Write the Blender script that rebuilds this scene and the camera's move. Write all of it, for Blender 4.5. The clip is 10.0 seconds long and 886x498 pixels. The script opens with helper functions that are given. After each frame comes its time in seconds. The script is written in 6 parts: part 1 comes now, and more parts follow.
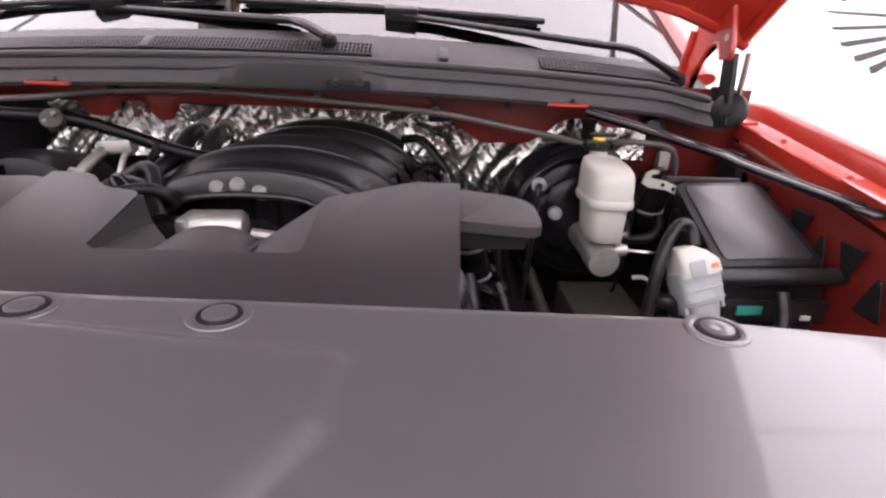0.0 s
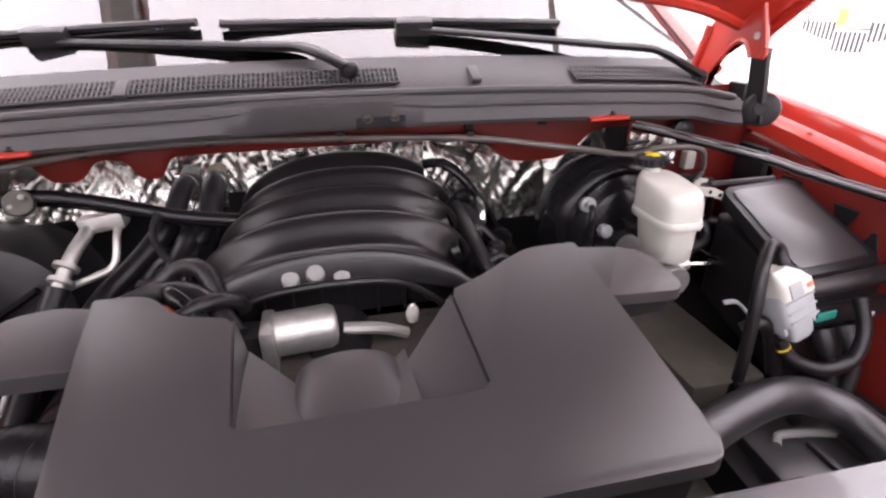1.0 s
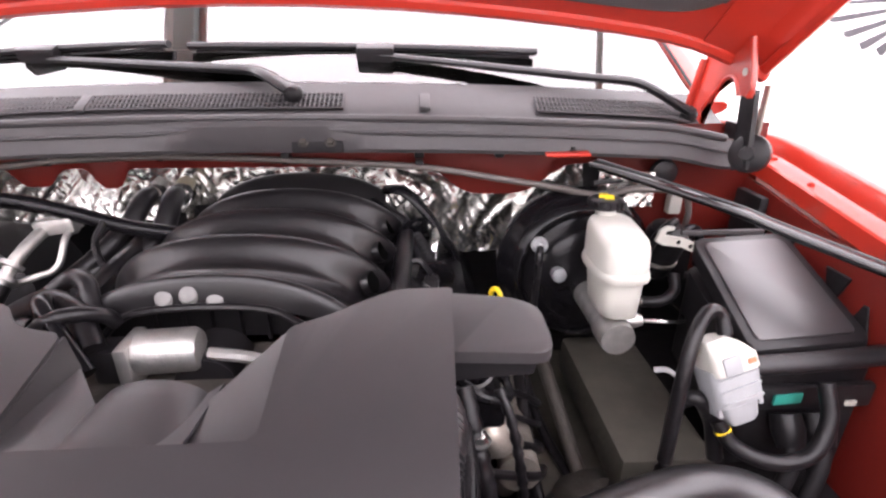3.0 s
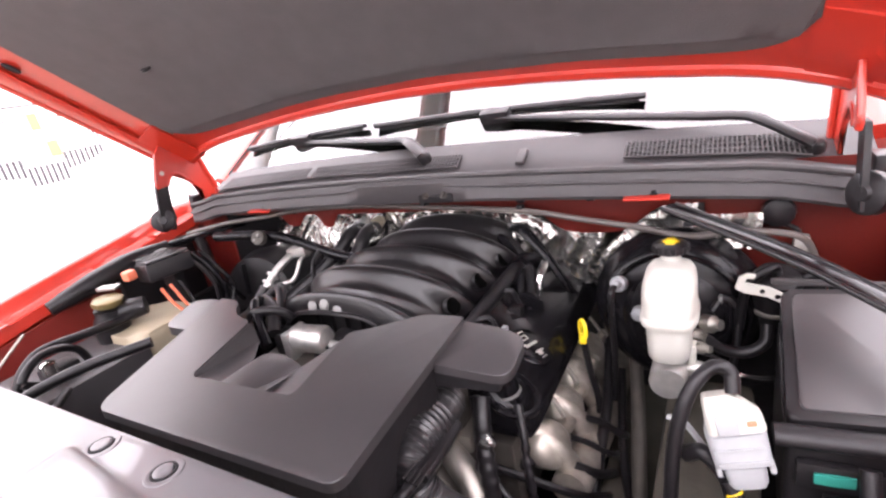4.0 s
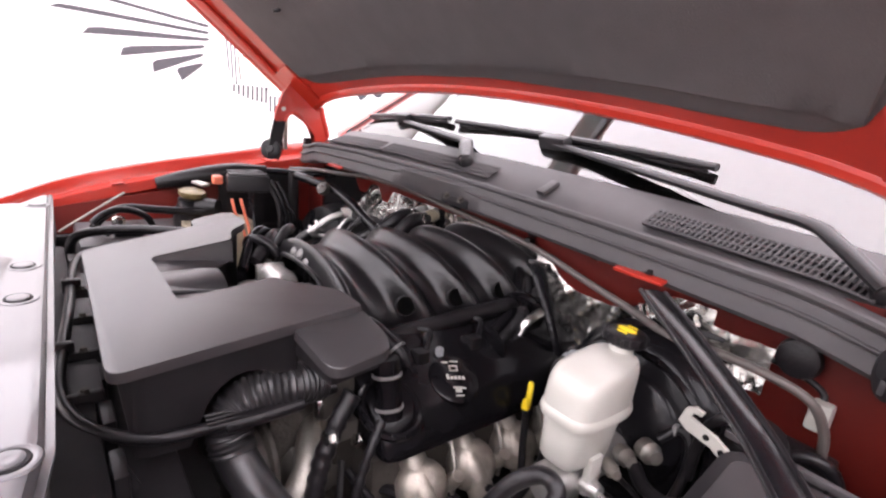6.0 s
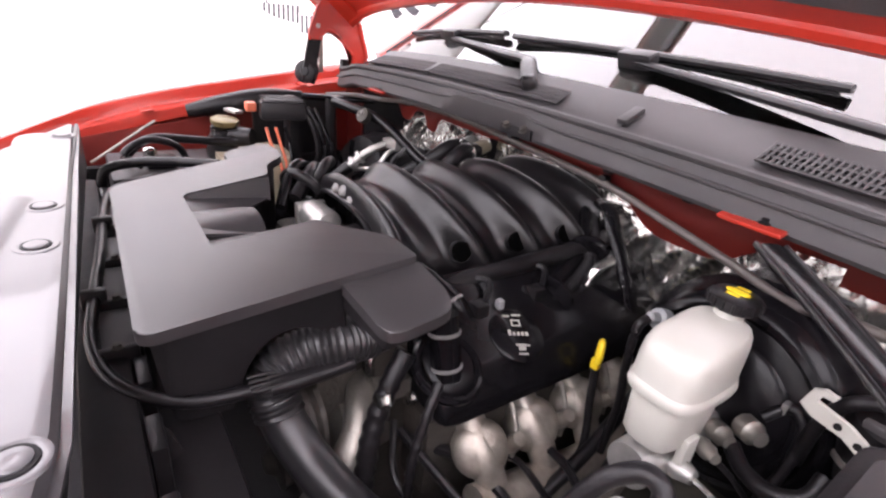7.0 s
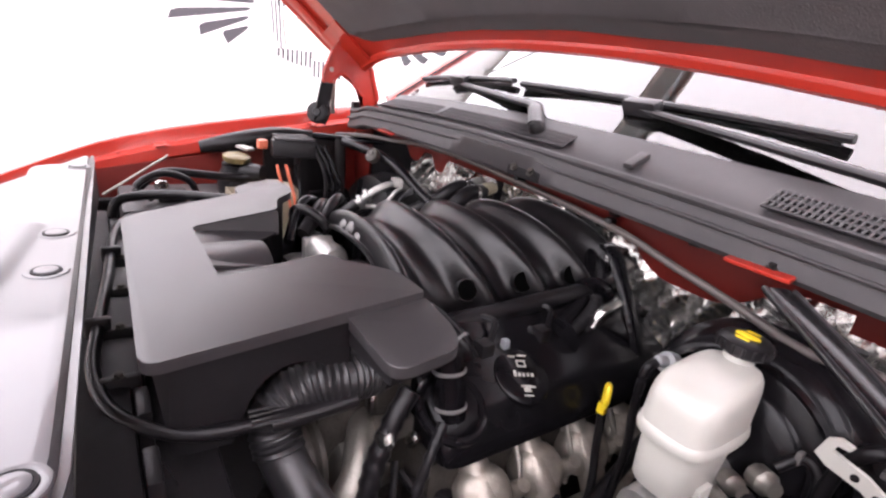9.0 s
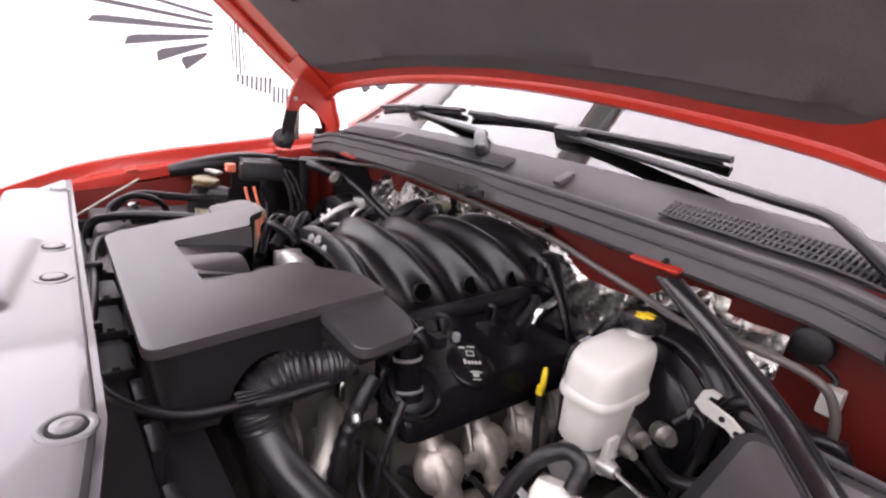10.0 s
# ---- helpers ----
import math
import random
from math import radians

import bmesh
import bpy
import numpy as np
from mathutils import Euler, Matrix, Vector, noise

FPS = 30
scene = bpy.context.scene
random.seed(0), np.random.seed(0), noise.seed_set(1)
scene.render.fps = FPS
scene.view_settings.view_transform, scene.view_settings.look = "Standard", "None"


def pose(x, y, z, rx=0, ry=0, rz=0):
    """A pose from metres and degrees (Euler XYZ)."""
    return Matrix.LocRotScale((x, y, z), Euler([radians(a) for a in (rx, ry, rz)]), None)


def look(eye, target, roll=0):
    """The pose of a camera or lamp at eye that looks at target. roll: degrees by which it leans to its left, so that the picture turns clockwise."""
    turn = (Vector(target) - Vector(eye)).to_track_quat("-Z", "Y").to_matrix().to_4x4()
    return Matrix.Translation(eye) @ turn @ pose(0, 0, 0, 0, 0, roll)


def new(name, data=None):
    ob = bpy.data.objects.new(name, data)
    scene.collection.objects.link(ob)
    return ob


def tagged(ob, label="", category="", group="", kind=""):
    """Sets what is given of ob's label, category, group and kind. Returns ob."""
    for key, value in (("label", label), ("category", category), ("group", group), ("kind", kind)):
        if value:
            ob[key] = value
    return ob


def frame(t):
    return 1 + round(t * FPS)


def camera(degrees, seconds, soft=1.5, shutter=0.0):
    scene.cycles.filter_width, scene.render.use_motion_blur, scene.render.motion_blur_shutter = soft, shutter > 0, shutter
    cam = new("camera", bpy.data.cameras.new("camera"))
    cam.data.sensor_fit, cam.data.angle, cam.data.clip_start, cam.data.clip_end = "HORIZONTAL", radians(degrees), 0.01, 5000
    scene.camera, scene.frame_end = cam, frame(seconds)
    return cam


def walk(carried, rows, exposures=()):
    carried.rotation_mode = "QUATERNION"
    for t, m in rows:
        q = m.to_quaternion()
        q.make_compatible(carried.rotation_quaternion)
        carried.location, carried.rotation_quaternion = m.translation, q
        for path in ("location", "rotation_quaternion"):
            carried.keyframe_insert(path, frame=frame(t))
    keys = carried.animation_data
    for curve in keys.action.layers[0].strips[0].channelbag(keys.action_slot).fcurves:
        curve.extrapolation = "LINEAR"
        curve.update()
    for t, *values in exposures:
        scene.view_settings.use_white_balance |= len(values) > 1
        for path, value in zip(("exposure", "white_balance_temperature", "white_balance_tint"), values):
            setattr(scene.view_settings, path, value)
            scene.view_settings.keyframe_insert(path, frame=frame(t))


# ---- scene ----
cam = camera(82.0, 10.0, soft=2.4)
# seconds, eye, target, roll
PATH = [
    (0, (0.193, -0.25, 1.307), (0.275, 1.607, 0.569), 2.7),
    (0.4, (0.05, -0.195, 1.351), (0.38, 1.608, 0.552), -1.8),
    (0.5, (0.029, -0.184, 1.358), (0.419, 1.606, 0.555), -1.4),
    (0.8, (-0.008, -0.134, 1.368), (0.431, 1.643, 0.561), 0.4),
    (1, (-0.024, -0.109, 1.392), (0.381, 1.651, 0.532), -0.7),
    (1.5, (-0.066, -0.094, 1.373), (0.446, 1.666, 0.573), 3.2),
    (2, (-0.086, -0.101, 1.39), (0.451, 1.679, 0.653), 4.3),
    (2.2, (-0.086, -0.101, 1.39), (0.455, 1.672, 0.641), 4.4),
    (3.4, (0.337, -0.114, 1.415), (-0.011, 1.694, 0.633), -4.1),
    (3.5, (0.353, -0.135, 1.463), (-0.123, 1.652, 0.703), -5.3),
    (3.8, (0.474, -0.148, 1.477), (-0.339, 1.549, 0.8), -9.6),
    (4, (0.546, -0.175, 1.47), (-0.416, 1.449, 0.809), -10.3),
    (4.5, (0.73, -0.185, 1.459), (-0.313, 1.37, 0.756), -4.4),
    (5, (0.821, -0.072, 1.474), (-0.37, 1.363, 0.752), -5.7),
    (5.4, (0.803, 0.024, 1.435), (-0.539, 1.423, 0.939), 2.6),
    (5.5, (0.802, 0.018, 1.442), (-0.578, 1.378, 0.947), 2.9),
    (6, (0.767, 0.056, 1.412), (-0.717, 1.277, 0.857), 6.4),
    (6.2, (0.736, 0.084, 1.42), (-0.751, 1.226, 0.722), 7.2),
    (7.3, (0.664, 0.087, 1.389), (-0.802, 1.164, 0.558), 5.9),
    (7.5, (0.667, 0.089, 1.392), (-0.808, 1.166, 0.577), 5.9),
    (8, (0.656, 0.085, 1.386), (-0.848, 1.16, 0.621), 4.9),
    (8.5, (0.657, 0.081, 1.391), (-0.856, 1.171, 0.667), 6.3),
    (9, (0.668, 0.078, 1.389), (-0.863, 1.172, 0.712), 7.1),
    (9.5, (0.662, 0.067, 1.389), (-0.857, 1.184, 0.724), 7.6),
    (10, (0.763, 0.022, 1.403), (-0.711, 1.244, 0.827), 7.2),
]
EXPOSURES = [(t, s, 6500 if t < 6.5 else 6430, 23) for t, s in ((0.0, -0.74), (0.5, -0.50), (1.0, -0.30), (1.5, -0.12), (2.0, -0.07), (3.5, 0.14), (4.0, 0.20), (4.5, 0.18), (5.0, 0.08), (5.5, -0.18), (6.0, -0.30), (7.5, -0.28), (9.0, -0.30), (10.0, -0.44))]
walk(cam, [(t, look(eye, target, roll)) for t, eye, target, roll in PATH], EXPOSURES)

# ---- light ----
world = bpy.data.worlds.new("world")
scene.world = world
world.use_nodes = True
world.node_tree.nodes["Background"].inputs[0].default_value = (0.9, 0.95, 1.0, 1)
world.node_tree.nodes["Background"].inputs[1].default_value = 0.3
PANEL = 6.6


# ---- materials ----
def material(name, colour, rough=0.5, metal=0.0, vary=0.12, scale=30.0, bump=0.0, bump_scale=200.0, coat=0.0, wear=0.0, spec=0.5):
    """Principled material with colour mottling at two scales, roughness variation and a fine relief."""
    m = bpy.data.materials.new(name)
    m.use_nodes = True
    nt = m.node_tree
    b = nt.nodes["Principled BSDF"]
    b.inputs["Roughness"].default_value = rough
    b.inputs["Metallic"].default_value = metal
    b.inputs["Coat Weight"].default_value = coat
    b.inputs["Coat Roughness"].default_value = 0.06
    b.inputs["Specular IOR Level"].default_value = spec
    co = nt.nodes.new("ShaderNodeTexCoord")
    n1 = nt.nodes.new("ShaderNodeTexNoise")
    n1.inputs["Scale"].default_value = scale
    n1.inputs["Detail"].default_value = 6
    nt.links.new(co.outputs["Object"], n1.inputs["Vector"])
    n2 = nt.nodes.new("ShaderNodeTexNoise")
    n2.inputs["Scale"].default_value = scale * 0.15
    n2.inputs["Detail"].default_value = 3
    nt.links.new(co.outputs["Object"], n2.inputs["Vector"])
    add = nt.nodes.new("ShaderNodeMath")
    add.operation = "ADD"
    nt.links.new(n1.outputs["Fac"], add.inputs[0])
    nt.links.new(n2.outputs["Fac"], add.inputs[1])
    ramp = nt.nodes.new("ShaderNodeMapRange")
    ramp.inputs["From Min"].default_value = 0.6
    ramp.inputs["From Max"].default_value = 1.4
    nt.links.new(add.outputs[0], ramp.inputs["Value"])
    mix = nt.nodes.new("ShaderNodeMix")
    mix.data_type = "RGBA"
    mix.inputs["A"].default_value = (*[c * (1 - vary) for c in colour], 1)
    mix.inputs["B"].default_value = (*[min(1, c * (1 + vary) + wear * 0.1) for c in colour], 1)
    nt.links.new(ramp.outputs["Result"], mix.inputs["Factor"])
    nt.links.new(mix.outputs["Result"], b.inputs["Base Color"])
    rr = nt.nodes.new("ShaderNodeMapRange")
    rr.inputs["To Min"].default_value = max(0.02, rough * 0.85)
    rr.inputs["To Max"].default_value = min(1, rough * 1.2)
    nt.links.new(n2.outputs["Fac"], rr.inputs["Value"])
    nt.links.new(rr.outputs["Result"], b.inputs["Roughness"])
    if bump:
        nb = nt.nodes.new("ShaderNodeTexNoise")
        nb.inputs["Scale"].default_value = bump_scale
        nb.inputs["Detail"].default_value = 4
        nt.links.new(co.outputs["Object"], nb.inputs["Vector"])
        bp = nt.nodes.new("ShaderNodeBump")
        bp.inputs["Strength"].default_value = bump
        bp.inputs["Distance"].default_value = 0.004
        nt.links.new(nb.outputs["Fac"], bp.inputs["Height"])
        nt.links.new(bp.outputs["Normal"], b.inputs["Normal"])
    return m


RED = material("red_paint", (0.42, 0.027, 0.014), 0.32, 0.0, 0.05, 8, coat=0.6)
# the body red, darkened for shade in the bay and under the cowl
RED_SHADED = material("shaded_red_paint", (0.155, 0.0135, 0.009), 0.42, 0.0, 0.10, 12, bump=0.05, bump_scale=60)
COVER = material("moulded_grey_plastic", (0.024, 0.0215, 0.023), 0.38, 0.0, 0.06, 40, bump=0.08, bump_scale=900, spec=0.8)
BLACK = material("black_plastic", (0.011, 0.010, 0.011), 0.36, 0.0, 0.2, 40, bump=0.10, bump_scale=500, spec=0.28)
GLOSS = material("glossy_black_plastic", (0.006, 0.0055, 0.0065), 0.20, 0.0, 0.15, 30, spec=0.20)
RUBBER = material("black_rubber", (0.009, 0.008, 0.009), 0.31, 0.0, 0.25, 60, bump=0.16, bump_scale=260, spec=0.26)
# grime black that also stands for shade in wells, holes and gaps
DARK = material("dark_grime_and_shade", (0.010, 0.009, 0.010), 0.6, 0.0, 0.35, 15, bump=0.2, bump_scale=60, spec=0.18)
COWL = material("grey_cowl_plastic", (0.038, 0.0345, 0.036), 0.55, 0.0, 0.10, 50, bump=0.12, bump_scale=700)
PAD = material("grey_felt", (0.078, 0.069, 0.070), 0.95, 0.0, 0.12, 25, bump=0.22, bump_scale=420)
WHITE = material("white_nylon", (0.42, 0.41, 0.37), 0.36, 0.0, 0.06, 25)
GREYPL = material("grey_connector_plastic", (0.255, 0.262, 0.268), 0.42, 0.0, 0.10, 60)
ALU = material("cast_aluminium", (0.44, 0.43, 0.41), 0.44, 0.85, 0.25, 60, bump=0.2, bump_scale=300)
STEEL = material("bright_steel", (0.66, 0.65, 0.63), 0.25, 1.0, 0.12, 40)
SHIELD = material("heat_stained_steel", (0.40, 0.36, 0.31), 0.46, 0.7, 0.4, 45, bump=0.35, bump_scale=90)
DULLALU = material("dull_cast_aluminium", (0.30, 0.28, 0.25), 0.45, 0.8, 0.2, 50, bump=0.25, bump_scale=200)
IRON = material("grimy_iron", (0.055, 0.048, 0.041), 0.6, 0.3, 0.35, 40, bump=0.4, bump_scale=150)
FOIL = material("crumpled_foil", (0.50, 0.485, 0.46), 0.24, 0.95, 0.2, 20, bump=0.10, bump_scale=150)
YELLOW = material("yellow_plastic", (0.85, 0.62, 0.02), 0.4, 0.0, 0.05, 50)
GREEN = material("green_tag", (0.015, 0.19, 0.15), 0.4, 0.0, 0.05, 50)
ORANGE = material("orange_wire_sheath", (0.62, 0.15, 0.08), 0.4, 0.0, 0.1, 50)
PAINTED = material("radiator_cover_plastic", (0.070, 0.067, 0.072), 0.38, 0.0, 0.05, 20, bump=0.05, bump_scale=900, spec=1.0, coat=0.5)
WALL = material("white_wall_paint", (0.86, 0.86, 0.85), 0.6, 0.0, 0.02, 4, bump=0.012, bump_scale=60)
FLOORM = material("pale_resin_floor", (0.29, 0.25, 0.205), 0.35, 0.0, 0.10, 2.5, bump=0.03, bump_scale=60)
MURAL = material("grey_wall_vinyl", (0.05, 0.047, 0.055), 0.6, 0.0, 0.08, 12)
MURAL_O = material("orange_wall_vinyl", (0.95, 0.42, 0.12), 0.6, 0.0, 0.08, 6)
MURAL_W = material("cream_wall_vinyl", (0.88, 0.82, 0.70), 0.6, 0.0, 0.04, 6)
HOSE = material("grey_black_rubber", (0.015, 0.014, 0.015), 0.34, 0.0, 0.2, 60, bump=0.10, bump_scale=300, spec=0.6)
GOLD = material("olive_gold_cap", (0.16, 0.12, 0.05), 0.4, 0.2, 0.2, 60)
TUBE = material("faded_tube_rubber", (0.085, 0.072, 0.066), 0.45, 0.0, 0.15, 60)
LUG = material("pale_grey_lug", (0.15, 0.145, 0.14), 0.5, 0.0, 0.1, 60)
# bluish to offset brown floor bounce on the unseen ceiling strip
STRIP_GREY = material("ceiling_strip_grey", (0.42, 0.50, 0.51), 0.5, 0.0, 0.1, 10)
# cab trim made pale to stand for the windscreen's white reflection
DASH = material("pale_cab_trim_for_glare", (0.58, 0.57, 0.56), 0.7, 0.0, 0.05, 20)
OLIVE = material("dusty_olive_steel", (0.052, 0.047, 0.036), 0.75, 0.0, 0.35, 25, bump=0.3, bump_scale=80)
RUNNER = material("satin_black_plastic", (0.006, 0.0052, 0.006), 0.29, 0.0, 0.12, 60, bump=0.05, bump_scale=600, spec=0.38)
HOLE = material("unlit_bore", (0.002, 0.002, 0.002), 0.9, 0.0, 0.1, 60, spec=0.0)
TAN = material("yellowed_plastic_tank", (0.30, 0.255, 0.18), 0.4, 0.0, 0.15, 20)

GLASS = bpy.data.materials.new("windscreen_glass")
GLASS.use_nodes = True
_n = GLASS.node_tree
_n.nodes.clear()
_o = _n.nodes.new("ShaderNodeOutputMaterial")
_t = _n.nodes.new("ShaderNodeBsdfTransparent")
_t.inputs[0].default_value = (0.75, 0.80, 0.78, 1)
_g = _n.nodes.new("ShaderNodeBsdfGlossy")
_g.inputs["Roughness"].default_value = 0.02
_f = _n.nodes.new("ShaderNodeFresnel")
_f.inputs["IOR"].default_value = 2.15
_m = _n.nodes.new("ShaderNodeMixShader")
_n.links.new(_f.outputs[0], _m.inputs[0])
_n.links.new(_t.outputs[0], _m.inputs[1])
_n.links.new(_g.outputs[0], _m.inputs[2])
_n.links.new(_m.outputs[0], _o.inputs[0])

LAMP = bpy.data.materials.new("lit_diffuser")
LAMP.use_nodes = True
_e = LAMP.node_tree.nodes["Principled BSDF"]
_e.inputs["Emission Color"].default_value = (0.96, 0.975, 1.0, 1)
_e.inputs["Emission Strength"].default_value = PANEL


# ---- building helpers ----
def finish(bm, name, mat, smooth=True, angle=38):
    bmesh.ops.recalc_face_normals(bm, faces=bm.faces[:])
    lay = bm.faces.layers.int.get("plane")
    flat = [bool(f[lay]) for f in bm.faces] if lay else None
    me = bpy.data.meshes.new(name)
    bm.to_mesh(me)
    bm.free()
    me.materials.append(mat)
    if smooth:
        for i, p in enumerate(me.polygons):
            p.use_smooth = not (flat and flat[i])
        me.set_sharp_from_angle(angle=radians(angle))
    return me


# where assemblies sit against the drawing's own coordinates, metres
SEAT = {
    "brake_fluid_reservoir": (0.0, 0.018, 0.030), "master_cylinder": (0.012, 0.045, 0.042), "brake_booster": (0.012, -0.010, 0.030),
    "fuse_box": (0.006, 0.024, 0.030), "white_bracket": (-0.005, 0.0, 0.020), "wiring_connector": (0.010, 0.011, 0.053), "sensor_lead": (-0.010, 0.020, 0.010),
    "relay_box": (-0.055, -0.030, 0.012), "battery_tray": (-0.030, -0.010, 0.020), "coolant_tank": (-0.030, -0.010, 0.015), "air_conditioning_pipes": (0.055, -0.120, 0.018),
    "exhaust_manifold": (0.006, 0.0, 0.064), "dipstick": (0.043, -0.059, 0.049), "oil_filler_neck": (0.060, -0.025, 0.040), "intake_duct": (0.032, 0.0, 0.055), "coolant_hose": (0.0, 0.014, 0.045),
    "engine_block": (0.050, -0.010, 0.055), "power_steering_lines": (0.020, 0.0, 0.040), "fan_bracket": (0.0, 0.02, 0.050), "radiator": (0.0, 0.005, 0.050), "radiator_top_tank": (0.030, 0.025, 0.060),
    "throttle_harness": (0.048, -0.030, 0.042), "wiring_harness": (0.046, -0.060, -0.004), "cowl_bracket": (0.010, -0.004, 0.012), "vacuum_canister": (0.0, 0.010, 0.015), "headlamp": (-0.06, -0.03, 0.0), "air_filter_box": (0.02, 0.17, 0.035),
}
DRAWN = {}


def thing(name, at, label, category, group="", kind=""):
    """An empty at the base of a thing; its parts are meshes under it."""
    e = new(name)
    e.empty_display_size = 0.03
    e.location = Vector(at) + Vector(SEAT.get(name, (0, 0, 0)))
    DRAWN[e.name] = Vector(at)
    return tagged(e, label, category, group, kind)


def part(name, bm, mat, parent, label="", smooth=True, angle=38):
    ob = new(name, finish(bm, name, mat, smooth, angle))
    ob.parent = parent
    ob.matrix_parent_inverse = Matrix.Identity(4) if parent.parent else Matrix.Translation(DRAWN[parent.name]).inverted()
    if label:
        ob["label"] = label
    return ob


def solo(name, bm, mat, label, category, group="", kind="", smooth=True, angle=38):
    return tagged(new(name, finish(bm, name, mat, smooth, angle)), label, category, group, kind)


def box(bm, c, s, bevel=0.003, m=None, seg=2):
    r = bmesh.ops.create_cube(bm, size=1.0)
    vs = r["verts"]
    mat = Matrix.Translation(c) @ (m or Matrix.Identity(4)) @ Matrix.Diagonal((*s, 1))
    bmesh.ops.transform(bm, matrix=mat, verts=vs)
    if bevel:
        es = list({e for v in vs for e in v.link_edges})
        bmesh.ops.bevel(bm, geom=es, offset=bevel, segments=seg, affect="EDGES", profile=0.6)
        flat_faces(bm, mat)
    return bm


def flat_faces(bm, mat):
    """Keeps the plane sides of a bevelled box plane in shading."""
    lay = bm.faces.layers.int.get("plane") or bm.faces.layers.int.new("plane")
    bm.normal_update()
    ax = [(mat.to_3x3() @ Vector(v)).normalized() for v in ((1, 0, 0), (0, 1, 0), (0, 0, 1))]
    for f in bm.faces:
        if any(abs(f.normal.dot(a)) > 0.9999 for a in ax):
            f[lay] = 1


def B():
    return bmesh.new()


def smooth_path(pts, n=8):
    """A Catmull-Rom line through pts."""
    P = [Vector(p) for p in pts]
    P = [P[0] * 2 - P[1]] + P + [P[-1] * 2 - P[-2]]
    out = []
    for i in range(1, len(P) - 2):
        a, b, c, d = P[i - 1:i + 3]
        for k in range(n):
            t = k / n
            out.append(0.5 * ((2 * b) + (c - a) * t + (2 * a - 5 * b + 4 * c - d) * t * t + (3 * b - a - 3 * c + d) * t ** 3))
    out.append(P[-2])
    return out


def tube(bm, pts, r, seg=12, n=8, rings=0.0, pitch=0.01, flat=1.0, cap=True):
    """A hose through pts; r a radius or a function of the share of its length; rings: height of corrugation."""
    path = smooth_path(pts, n) if n > 1 else [Vector(p) for p in pts]
    if rings:
        dense, acc = [path[0]], 0.0
        for a, b in zip(path, path[1:]):
            k = max(1, int((b - a).length / (pitch / 4)))
            dense += [a.lerp(b, j / k) for j in range(1, k + 1)]
        path = dense
    total = sum((b - a).length for a, b in zip(path, path[1:])) or 1
    up = Vector((0, 0, 1))
    loops, run = [], 0.0
    for i, p in enumerate(path):
        d = (path[min(i + 1, len(path) - 1)] - path[max(i - 1, 0)]).normalized()
        side = d.cross(up)
        if side.length < 0.05:
            side = d.cross(Vector((1, 0, 0)))
        side.normalize()
        nrm = side.cross(d).normalized()
        if i:
            run += (p - path[i - 1]).length
        rad = r(run / total) if callable(r) else r
        if rings:
            rad += rings * math.sin(2 * math.pi * run / pitch)
        loops.append([bm.verts.new(p + side * math.cos(2 * math.pi * k / seg) * rad + nrm * math.sin(2 * math.pi * k / seg) * rad * flat) for k in range(seg)])
    for a, b in zip(loops, loops[1:]):
        for k in range(seg):
            bm.faces.new((a[k], a[(k + 1) % seg], b[(k + 1) % seg], b[k]))
    if cap:
        bm.faces.new(loops[0])
        bm.faces.new(loops[-1])
    return bm


def lathe(bm, profile, m, seg=24):
    """Turns (radius, height) round the z axis of the pose m."""
    loops = []
    for r, h in profile:
        loops.append([bm.verts.new(m @ Vector((r * math.cos(2 * math.pi * k / seg), r * math.sin(2 * math.pi * k / seg), h))) for k in range(seg)])
    for a, b in zip(loops, loops[1:]):
        for k in range(seg):
            bm.faces.new((a[k], a[(k + 1) % seg], b[(k + 1) % seg], b[k]))
    bm.faces.new(loops[0])
    bm.faces.new(loops[-1])
    return bm


def fillet(poly, r, n=4):
    """Rounds the corners of a plan outline."""
    out, k = [], len(poly)
    for i in range(k):
        a, b, c = (Vector(poly[(i + j) % k]).to_2d() for j in (-1, 0, 1))
        rr = poly[i][2] if len(poly[i]) > 2 else r
        u, v = (a - b), (c - b)
        q = min(rr, u.length * 0.45, v.length * 0.45)
        p0, p1 = b + u.normalized() * q, b + v.normalized() * q
        for j in range(n + 1):
            t = j / n
            out.append((1 - t) ** 2 * p0 + 2 * t * (1 - t) * b + t * t * p1)
    return out


def prism(bm, poly, z0, z1, bevel=0.004, shear=0.0, y0=0.0, draft=0.0, seg=3):
    """A plan outline raised from z0 to z1 with a rounded upper edge; shear lifts it towards +y."""
    top = [bm.verts.new((p[0], p[1], z1)) for p in poly]
    cx, cy = sum(p[0] for p in poly) / len(poly), sum(p[1] for p in poly) / len(poly)
    bot = [bm.verts.new((p[0] + (p[0] - cx) * draft, p[1] + (p[1] - cy) * draft, z0)) for p in poly]
    f = bm.faces.new(top)
    k = len(poly)
    for i in range(k):
        bm.faces.new((top[i], bot[i], bot[(i + 1) % k], top[(i + 1) % k]))
    bm.faces.new(bot[::-1])
    if bevel:
        bmesh.ops.bevel(bm, geom=list(f.edges), offset=bevel, segments=seg, affect="EDGES", profile=0.6, clamp_overlap=True)
    lay = bm.faces.layers.int.get("plane") or bm.faces.layers.int.new("plane")
    for g in bm.faces:
        if len(g.verts) > 4:
            g[lay] = 1
    if shear:
        for v in bm.verts:
            v.co.z += shear * (v.co.y - y0)
    return bm


